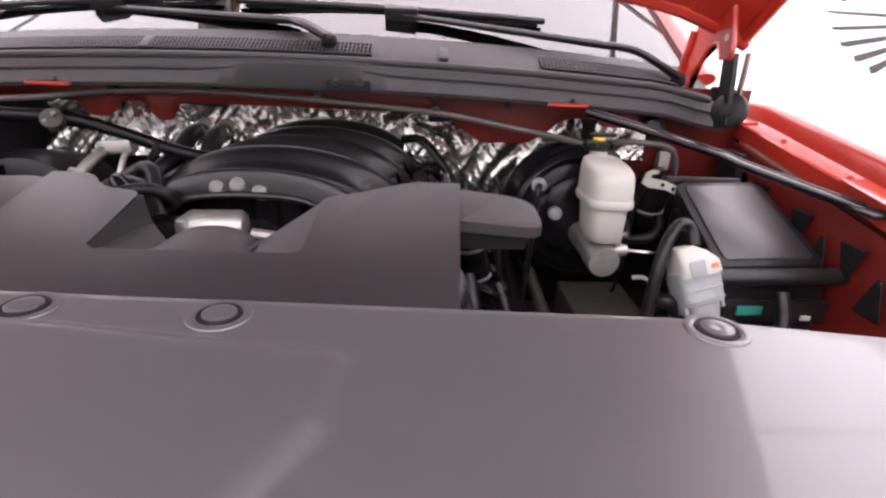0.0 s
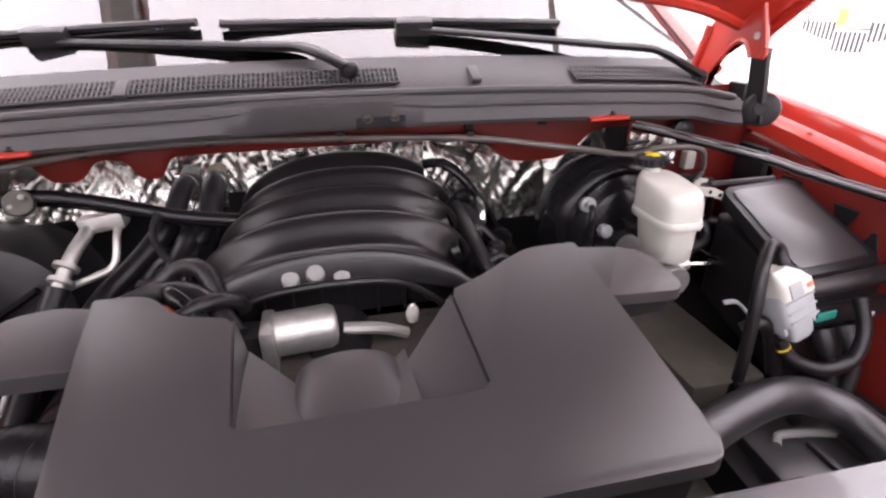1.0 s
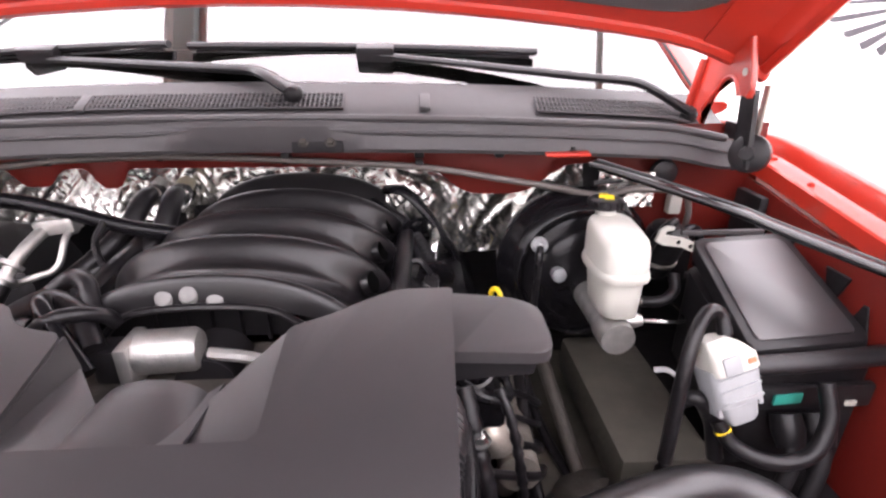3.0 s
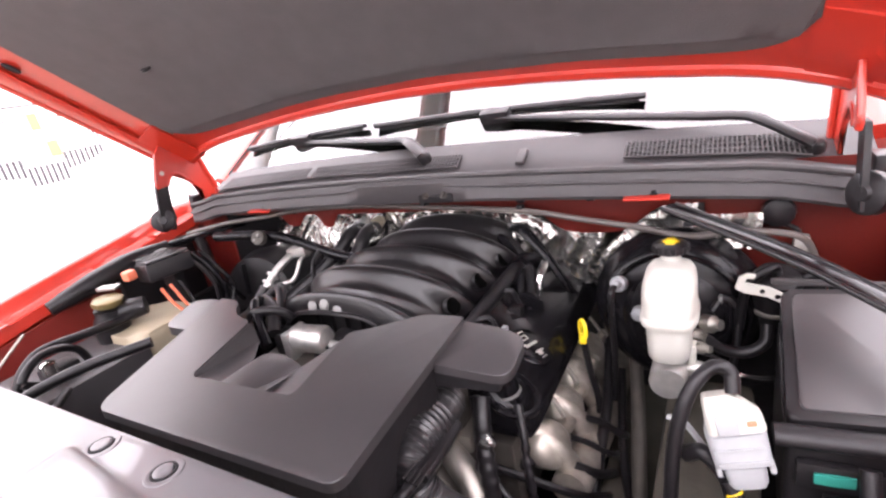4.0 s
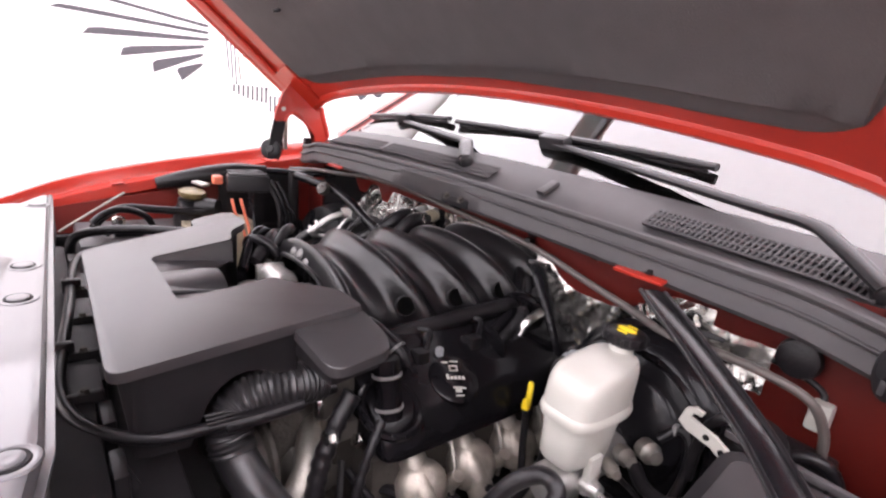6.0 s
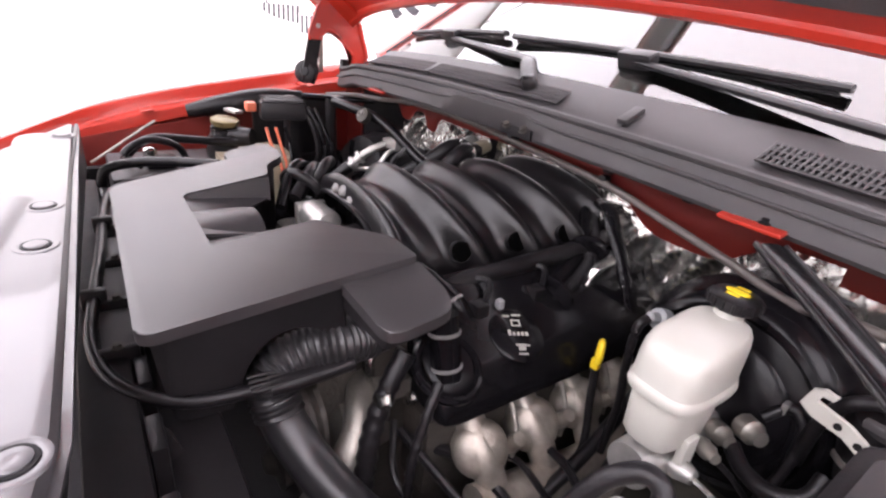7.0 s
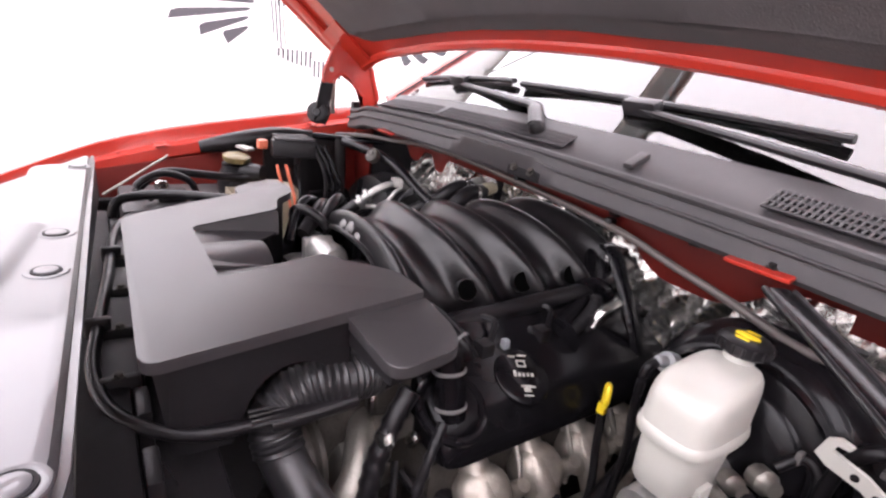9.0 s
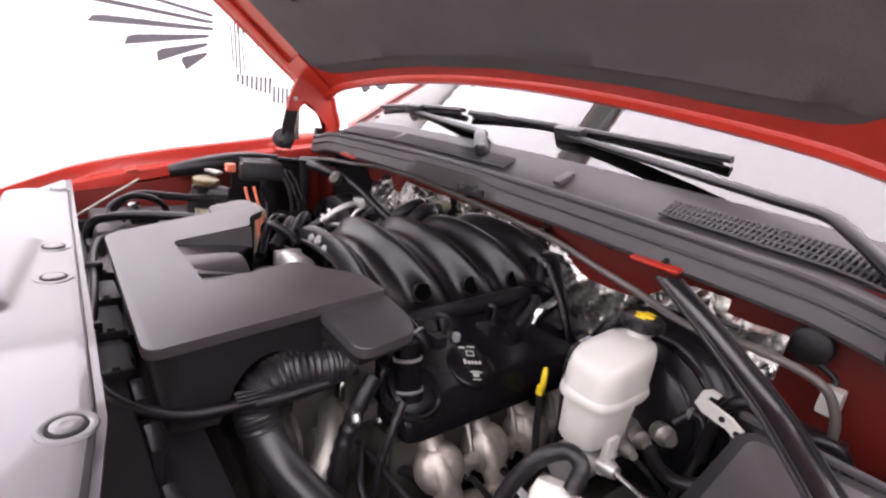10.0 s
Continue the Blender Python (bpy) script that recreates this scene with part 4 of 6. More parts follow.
def valve_cover(s):
    t = thing("valve_cover", (AX + s * 0.27, 0.7, 0.86), "black plastic valve cover beside the intake manifold", "valve cover", "valve covers")
    prof = [(0.175, 0.955), (0.185, 1.010), (0.200, 1.020), (0.312, 0.957), (0.328, 0.940), (0.335, 0.922), (0.342, 0.914), (0.342, 0.896), (0.175, 0.896)]
    ys = [0.376, 0.383, 0.40, 0.84, 0.858, 0.865]
    sc = [0.86, 0.95, 1.0, 1.0, 0.95, 0.86]
    cx, cz, up = 0.26, 0.92, 0.052
    bm = B()
    rings = [[bm.verts.new((AX + s * (cx + (x - cx) * k), y, cz + up + (z - cz) * k)) for x, z in prof] for y, k in zip(ys, sc)]
    for a, b in zip(rings, rings[1:]):
        for i in range(len(prof)):
            j = (i + 1) % len(prof)
            bm.faces.new((a[i], a[j], b[j], b[i]))
    bm.faces.new(rings[0])
    bm.faces.new(rings[-1])
    part("cover", bm, GLOSS, t, "smooth black cover", angle=50)
    return t


vc = valve_cover(1)
valve_cover(-1)


def oil_filler():
    n = Vector((0.5, 0, 0.86)).normalized()
    at = Vector((0.266, 0.516, 1.013))
    m = disc_pose(at, n)
    t = part("oil_cap", lathe(B(), [(0.040, -0.010), (0.040, 0.006), (0.036, 0.009), (0.004, 0.009)], m, 30), GLOSS, vc, "round black oil cap with worn white markings")
    # markings: an engine sign, a printed mark, a can sign
    ax_x = Vector((-0.25, 1, 0.1)).normalized()
    ax_x = (ax_x - n * ax_x.dot(n)).normalized()
    ax_y = n.cross(ax_x)
    ax_x, ax_y = ax_x * 0.85 - ax_y * 0.53, ax_y * 0.85 + ax_x * 0.53
    fr = Matrix((( ax_x.x, ax_y.x, n.x, 0), (ax_x.y, ax_y.y, n.y, 0), (ax_x.z, ax_y.z, n.z, 0), (0, 0, 0, 1)))
    base = Matrix.Translation(at + n * 0.0096) @ fr
    mark = B()
    for k in range(5):
        box(mark, (0, 0, 0), (0.0040, 0.0052 + 0.003 * (k == 0), 0.0006), 0, Matrix.Translation((-0.0128 + 0.0064 * k, 0.0015 * (k == 0), 0)))
    bmesh.ops.transform(mark, matrix=base, verts=mark.verts)
    part("mark", mark, WHITE, t, "plain white printed mark", smooth=False)
    for lab, strips in (("worn white engine sign", ((0, 0.020, 0.012, 0.002), (-0.006, 0.016, 0.002, 0.010), (0.006, 0.016, 0.002, 0.010), (0, 0.012, 0.012, 0.002), (-0.012, 0.026, 0.010, 0.0025), (0.004, 0.028, 0.014, 0.0025))),
                        ("worn white oil can sign", ((0, -0.016, 0.016, 0.0025), (0, -0.021, 0.010, 0.006), (0.009, -0.017, 0.008, 0.002), (0, -0.029, 0.014, 0.002)))):
        sg = B()
        for cx, cy, sx, sy in strips:
            box(sg, (0, 0, 0), (sx, sy, 0.0006), 0, Matrix.Translation((cx, cy, 0)))
        bmesh.ops.transform(sg, matrix=base, verts=sg.verts)
        part("sign", sg, WHITE, t, lab, smooth=False)
    t2 = thing("oil_filler_neck", (0.19, 0.43, 0.96), "black oil filler neck with pale rings", "oil filler")
    p0, p1 = Vector((0.215, 0.425, 0.955)), Vector((0.195, 0.425, 1.035))
    part("tube", tube(B(), [p0, p0.lerp(p1, 0.5), p1], 0.019, 16, 3), GLOSS, t2)
    for u in (0.18, 0.72):
        q = p0.lerp(p1, u)
        part("ring", lathe(B(), [(0.0195, -0.0024), (0.0203, -0.0016), (0.0203, 0.0016), (0.0195, 0.0024)], disc_pose(q, p1 - p0), 20), LUG, t2, "pale grey clamp ring")
    part("collar", tube(B(), [p0 + Vector((0.042 * math.cos(a) * 0.9, 0.040 * math.sin(a), 0.014 - 0.020 * math.cos(a))) for a in [2 * math.pi * k / 20 for k in range(21)]], 0.006, 8, 2), GLOSS, t2, "raised rim of the filler well")


oil_filler()


def dipstick():
    t = thing("dipstick", (0.287, 0.675, 0.80), "oil dipstick with a yellow pull ring", "dipstick")
    part("ring", tube(B(), [(0.287 + 0.007 * math.cos(a), 0.678 - 0.008 * math.cos(a), 0.948 + 0.016 * math.sin(a)) for a in [2 * math.pi * k / 14 for k in range(15)]], 0.0042, 8, 2), YELLOW, t, "yellow plastic pull ring")
    part("grip", box(B(), (0.287, 0.675, 0.929), (0.012, 0.010, 0.018), 0.003), YELLOW, t, "yellow plastic grip")
    part("tube", tube(B(), [(0.288, 0.675, 0.922), (0.295, 0.672, 0.87), (0.31, 0.66, 0.80), (0.30, 0.64, 0.70)], 0.006, 8, 5), BLACK, t, "black dipstick tube")


dipstick()


def exhaust_manifold():
    t = thing("exhaust_manifold", (0.29, 0.62, 0.75), "heat-stained steel exhaust manifold below the valve cover", "exhaust manifold")
    for k, y in enumerate((0.444, 0.537, 0.630, 0.725)):
        part("heat_shield", lathe(B(), [(0.037, -0.02), (0.039, 0.0), (0.036, 0.010), (0.026, 0.018), (0.004, 0.021)], disc_pose((0.302, y, 0.822), (0.75, -0.35, 0.55)), 22), SHIELD, t, "domed steel shield")
        part("runner", tube(B(), [(0.27, y, 0.85), (0.315, y, 0.81), (0.335, y + 0.02, 0.74), (0.33, y + 0.05, 0.66)], 0.021, 12, 5), SHIELD, t, "stained steel runner")
        part("plug_lead", tube(B(), [(0.262, y + 0.045, 0.90), (0.290, y + 0.05, 0.88), (0.318, y + 0.045, 0.84), (0.322, y + 0.04, 0.80)], 0.004, 8, 5), DULLALU, t, "grey spark plug lead")
        part("plug_boot", lathe(B(), [(0.011, -0.02), (0.012, 0.0), (0.009, 0.02)], disc_pose((0.318, y + 0.042, 0.825), (0.5, 0, 0.8)), 12), SHIELD, t, "steel plug boot sleeve")
    part("log", tube(B(), [(0.335, 0.42, 0.76), (0.345, 0.60, 0.745), (0.345, 0.80, 0.735), (0.33, 0.95, 0.68)], 0.03, 14, 5), SHIELD, t, "stained steel collector")
    part("head", box(B(), (0.20, 0.70, 0.80), (0.14, 0.64, 0.13), 0.01), IRON, t, "grimy cylinder head")


exhaust_manifold()


def fuel_rail(s):
    t = thing("fuel_rail", (AX + s * 0.20, 0.7, 1.0), "black fuel rail and injector wiring beside the manifold", "fuel rail", "fuel rails")
    x = AX + s * 0.208
    part("harness", tube(B(), [(x - s * 0.01, 0.42, 1.050), (x, 0.51, 1.060), (x + s * 0.006, 0.63, 1.070), (x + s * 0.006, 0.75, 1.074), (x - s * 0.02, 0.84, 1.078)], 0.014, 10, 6), RUBBER, t, "black wiring loom")
    part("rail", tube(B(), [(x + s * 0.018, 0.43, 1.030), (x + s * 0.018, 0.84, 1.038)], 0.009, 10, 2), BLACK, t, "black fuel rail")
    for k in range(4):
        y = 0.47 + 0.105 * k
        part("injector", lathe(B(), [(0.008, -0.024), (0.011, -0.01), (0.011, 0.012), (0.007, 0.02)], disc_pose((x + s * 0.03, y, 1.030), (s * 0.5, 0.1, 0.8)), 12), BLACK if k % 2 else GLOSS, t)
        part("injector_plug", box(B(), (x + s * 0.048, y + 0.012, 1.040), (0.022, 0.022, 0.026), 0.004), BLACK, t, "black injector plug")
        part("lead", tube(B(), [(x, y + 0.03, 1.064), (x + s * 0.03, y + 0.04, 1.068), (x + s * 0.05, y + 0.02, 1.052)], 0.0045, 6, 5), RUBBER, t)
    part("clip", box(B(), (x + s * 0.052, 0.515, 1.044), (0.010, 0.010, 0.014), 0.002), GREYPL, t, "pale clip")
    part("steel_elbow", tube(B(), [(x + s * 0.055, 0.690, 1.036), (x + s * 0.058, 0.705, 1.062), (x + s * 0.056, 0.745, 1.070), (x + s * 0.045, 0.77, 1.060)], 0.009, 10, 6), STEEL, t, "bent bright steel pipe")
    part("nozzle", tube(B(), [(x - s * 0.012, 0.415, 1.085), (x + s * 0.01, 0.425, 1.080), (x + s * 0.045, 0.44, 1.062), (x + s * 0.058, 0.45, 1.042)], 0.014, 12, 5), GLOSS, t, "black vent elbow")
    part("nozzle_ring", lathe(B(), [(0.0145, -0.002), (0.0152, 0), (0.0145, 0.002)], disc_pose((x + s * 0.045, 0.44, 1.062), (s * 0.8, 0.25, -0.5)), 16), LUG, t, "pale ring")


fuel_rail(1)
fuel_rail(-1)


def engine_block():
    t = thing("engine_block", (AX, 0.6, 0.45), "grimy engine block below the manifold", "engine")
    part("block", box(B(), (AX, 0.68, 0.78), (0.40, 0.68, 0.42), 0.02), IRON, t, "grimy cast iron block")
    part("timing_cover", box(B(), (AX, 0.32, 0.80), (0.34, 0.09, 0.34), 0.03), IRON, t, "cast front cover")
    for x, z, r in ((0.13, 0.86, 0.052), (AX, 0.80, 0.075), (-0.26, 0.87, 0.062), (0.05, 0.72, 0.045)):
        bm = lathe(B(), [(r, -0.018), (r, -0.012), (r * 0.9, -0.006), (r * 0.9, 0.006), (r, 0.012), (r * 0.5, 0.016), (r * 0.3, 0.03)], disc_pose((x, 0.26, z), (0, -1, 0)), 26)
        part("pulley", bm, IRON, t, "dark belt pulley")
    part("alternator", lathe(B(), [(0.034, -0.05), (0.046, -0.04), (0.05, 0.0), (0.046, 0.03), (0.03, 0.04)], disc_pose((0.125, 0.335, 0.825), (0, -1, 0.05)), 24), DULLALU, t, "cast aluminium alternator")
    part("water_outlet", tube(B(), [(0.12, 0.35, 0.90), (0.165, 0.325, 0.890), (0.20, 0.30, 0.86), (0.215, 0.24, 0.80)], 0.020, 14, 5), DULLALU, t, "cast aluminium outlet")
    part("bracket", box(B(), (0.155, 0.365, 0.905), (0.06, 0.05, 0.03), 0.006), DULLALU, t, "cast bracket")
    for k, pts in enumerate(([(0.200, 0.365, 0.975), (0.210, 0.335, 0.935), (0.222, 0.310, 0.88), (0.235, 0.295, 0.80), (0.24, 0.29, 0.70)], [(0.190, 0.365, 0.975), (0.200, 0.340, 0.93), (0.205, 0.318, 0.88), (0.215, 0.300, 0.80)], [(0.245, 0.385, 0.955), (0.258, 0.362, 0.925), (0.268, 0.34, 0.87), (0.28, 0.33, 0.78)])):
        part("taped_loom", tube(B(), pts, (0.0125, 0.007, 0.006)[k], 12, 6, rings=0.0012, pitch=0.018), RUBBER, t, "black taped wiring loom")
    for x, y, z in ((0.182, 0.398, 0.888), (0.215, 0.34, 0.93), (0.15, 0.36, 0.94)):
        bolt(t, (x, y - 0.01, z), (0.2, -1, 0.2), 0.010)


engine_block()


def intake_duct():
    t = thing("intake_duct", (0.2, 0.2, 0.9), "black ribbed intake hose with a smooth tube", "intake duct")
    part("bellows", tube(B(), [(0.180, 0.325, 0.985), (0.188, 0.284, 0.992), (0.184, 0.250, 0.990), (0.180, 0.222, 0.978), (0.186, 0.208, 0.955), (0.200, 0.210, 0.928)], 0.0265, 28, 8, rings=0.0014, pitch=0.0065), HOSE, t, "ribbed black rubber elbow")
    part("tube", tube(B(), [(0.192, 0.208, 0.944), (0.210, 0.214, 0.916), (0.245, 0.230, 0.886), (0.31, 0.252, 0.868), (0.40, 0.282, 0.868), (0.47, 0.296, 0.872), (0.530, 0.298, 0.862), (0.570, 0.275, 0.850), (0.584, 0.230, 0.836), (0.588, 0.16, 0.815)], 0.0245, 20, 6), HOSE, t, "smooth black tube")
    part("clamp", lathe(B(), [(0.034, -0.004), (0.036, 0), (0.034, 0.004)], disc_pose((0.163, 0.343, 0.940), (0.65, 0.75, 0)), 24), STEEL, t, "steel hose clamp")
    t2 = thing("coolant_hose", (0.1, 0.1, 0.98), "thin black hose looping round the engine cover", "hose")
    part("hose", tube(B(), [(-0.52, 0.17, 0.985), (-0.42, 0.10, 1.0), (-0.33, 0.075, 1.0), (-0.15, 0.060, 0.998), (0.0, 0.045, 0.997), (0.09, 0.038, 0.99), (0.165, 0.055, 0.985), (0.215, 0.105, 0.98), (0.235, 0.17, 0.985), (0.238, 0.26, 0.99), (0.22, 0.33, 0.98)], 0.0072, 12, 7), RUBBER, t2, "black rubber hose")
    part("sleeve", tube(B(), [(0.236, 0.185, 0.985), (0.239, 0.22, 0.987), (0.238, 0.275, 0.989)], 0.0145, 14, 4, flat=0.75), RUBBER, t2, "flat protective sleeve")
    for k in range(4):
        part("sleeve_strip", tube(B(), [(0.236 + 0.006 * k - 0.008, 0.165, 0.9965 - 0.0015 * k), (0.239 + 0.006 * k - 0.008, 0.22, 0.9975 - 0.0015 * k), (0.238 + 0.006 * k - 0.008, 0.275, 0.9985 - 0.0015 * k)], 0.002, 6, 4), RUBBER, t2)
    for p in ((0.0, 0.045, 0.997), (-0.24, 0.068, 1.0)):
        part("clip", box(B(), p, (0.012, 0.028, 0.026), 0.004), BLACK, t2, "black hose clip")


intake_duct()


def brake_booster():
    t = thing("brake_booster", (0.46, 0.70, 0.85), "large round black brake booster on the firewall", "brake booster")
    m = disc_pose((0.465, 0.665, 0.995), (0, -1, 0.06))
    part("shell", lathe(B(), [(0.09, -0.09), (0.128, -0.075), (0.136, -0.045), (0.136, -0.035), (0.130, -0.028), (0.124, 0.0), (0.110, 0.016), (0.080, 0.022), (0.075, 0.028), (0.05, 0.034), (0.02, 0.036)], m, 48), GLOSS, t, "glossy black pressed shell")
    part("rib", lathe(B(), [(0.103, 0.018), (0.106, 0.024), (0.110, 0.018)], m, 40), GLOSS, t)
    part("check_valve", lathe(B(), [(0.013, 0), (0.013, 0.014), (0.008, 0.017), (0.007, 0.028), (0.005, 0.030)], disc_pose((0.385, 0.640, 1.055), (-0.2, -1, 0.3)), 16), GREYPL, t, "grey vacuum valve")
    part("vacuum_hose", tube(B(), [(0.380, 0.612, 1.062), (0.376, 0.60, 1.05), (0.375, 0.60, 1.00), (0.375, 0.61, 0.93), (0.37, 0.61, 0.84)], 0.0055, 10, 6), RUBBER, t, "black vacuum hose")
    part("check_valve_nut", lathe(B(), [(0.012, 0), (0.012, 0.014), (0.006, 0.018)], disc_pose((0.415, 0.628, 1.01), (0, -1, 0.1)), 8), GREYPL, t)


brake_booster()


def brake_reservoir():
    t = thing("brake_fluid_reservoir", (0.48, 0.5, 0.99), "off-white brake fluid reservoir with a black cap", "reservoir")
    cx, K = 0.481, 0.86
    part("lower_tank", loft(B(), [(z, a * K, b * K, x, y) for z, a, b, x, y in [(0.998, 0.020, 0.030, cx, 0.502), (1.002, 0.029, 0.043, cx, 0.504), (1.008, 0.033, 0.049, cx, 0.506), (1.035, 0.035, 0.052, cx, 0.509), (1.066, 0.037, 0.055, cx, 0.512)]], 3.4), WHITE, t, "off-white plastic tank")
    part("seam", loft(B(), [(z, a * K, b * K, x, y) for z, a, b, x, y in [(1.056, 0.038, 0.057, cx, 0.513), (1.058, 0.0435, 0.064, cx, 0.514), (1.063, 0.0450, 0.0655, cx, 0.514), (1.069, 0.0435, 0.064, cx, 0.514), (1.072, 0.041, 0.060, cx, 0.514)]], 3.4), WHITE, t, "welded seam ridge")
    dome = loft(B(), [(z, a * K, b * K, x, y) for z, a, b, x, y in [(1.068, 0.0415, 0.0615, cx, 0.514), (1.096, 0.0412, 0.0610, cx, 0.516), (1.107, 0.0405, 0.0600, cx, 0.518), (1.1145, 0.0388, 0.0575, cx, 0.520), (1.1190, 0.0350, 0.053, cx, 0.523), (1.1212, 0.026, 0.040, cx, 0.526), (1.122, 0.006, 0.012, cx, 0.529)]], 3.6, 40)
    for v in dome.verts:
        if v.co.z > 1.080:
            v.co.z += 0.12 * (v.co.y - 0.540) * (v.co.z - 1.080) / 0.05
    part("upper_tank", dome, WHITE, t, "off-white plastic dome")
    part("neck", lathe(B(), [(0.017, -0.035), (0.015, -0.010), (0.014, 0.008), (0.013, 0.010)], disc_pose((0.479, 0.566, 1.123), (0, 0.1, 1)), 22), WHITE, t, "round filler neck")
    cap = part("cap", lathe(B(), [(0.021, 0.0), (0.0245, 0.003), (0.0245, 0.013), (0.021, 0.016), (0.004, 0.017)], disc_pose((0.479, 0.570, 1.129), (0, 0.05, 1)), 24), BLACK, t, "black screw cap")
    for k in range(16):
        a = k * math.pi / 8
        part("grip", box(B(), (0.479 + 0.0247 * math.cos(a), 0.570 + 0.0247 * math.sin(a), 1.137), (0.003, 0.003, 0.010), 0.001, Matrix.Rotation(a, 4, "Z")), BLACK, cap)
    lb = lathe(B(), [(0.012, 0.0), (0.012, 0.0008), (0.008, 0.001)], disc_pose((0.479, 0.570, 1.1464), (0, 0.05, 1)) @ Matrix.Diagonal((1.0, 0.55, 1, 1)), 20)
    part("marking", lb, YELLOW, cap, "yellow printed oval")
    for dy in (-0.011, 0.012):
        part("marking", box(B(), (0.479, 0.570 + dy, 1.1468), (0.013, 0.003, 0.0008), 0), YELLOW, cap, "yellow printed bar")
    part("bracket_leg", box(B(), (0.510, 0.505, 0.992), (0.010, 0.022, 0.05), 0.003), WHITE, t)
    t2 = thing("master_cylinder", (0.47, 0.5, 0.93), "cast aluminium brake master cylinder under the reservoir", "master cylinder")
    part("body", lathe(B(), [(0.024, -0.03), (0.025, -0.026), (0.025, 0.01), (0.022, 0.012), (0.022, 0.14)], disc_pose((0.468, 0.465, 0.960), (0, 1, 0.0)), 24), ALU, t2, "silver cylinder")
    part("port", lathe(B(), [(0.010, 0), (0.011, 0.014), (0.008, 0.024)], disc_pose((0.492, 0.475, 0.966), (1, -0.1, 0.1)), 10), ALU, t2, "hexagonal port nut")
    for x, y, z, r in ((0.508, 0.500, 0.985, 0.009), (0.500, 0.545, 0.978, 0.012), (0.520, 0.560, 0.992, 0.014)):
        part("fitting", lathe(B(), [(r, -0.012), (r, 0.004), (r * 0.7, 0.008), (r * 0.6, 0.016)], disc_pose((x, y, z), (0.8, -0.5, 0.2)), 10), DULLALU, t2, "hexagonal fitting")
    part("sensor_hose", tube(B(), [(0.512, 0.545, 0.975), (0.535, 0.530, 0.968), (0.565, 0.520, 0.972), (0.588, 0.528, 0.985), (0.592, 0.545, 1.005)], 0.0085, 12, 6), RUBBER, t2, "black sensor hose")
    part("hose_loop", tube(B(), [(0.520, 0.575, 1.005), (0.535, 0.590, 1.022), (0.552, 0.590, 1.010), (0.556, 0.58, 0.97), (0.55, 0.56, 0.92)], 0.006, 10, 6), RUBBER, t2, "black hose loop")
    part("clip", box(B(), (0.532, 0.587, 1.022), (0.006, 0.012, 0.014), 0.002), LUG, t2, "grey hose clip")
    part("brake_line", tube(B(), [(0.510, 0.473, 0.968), (0.56, 0.47, 0.965), (0.60, 0.50, 0.95), (0.61, 0.58, 0.94)], 0.0032, 8, 6), STEEL, t2, "bright brake line")
    part("brake_line", tube(B(), [(0.492, 0.53, 0.960), (0.53, 0.53, 0.95), (0.55, 0.56, 0.90), (0.55, 0.6, 0.80)], 0.0032, 8, 6), BLACK, t2, "black brake line")


brake_reservoir()


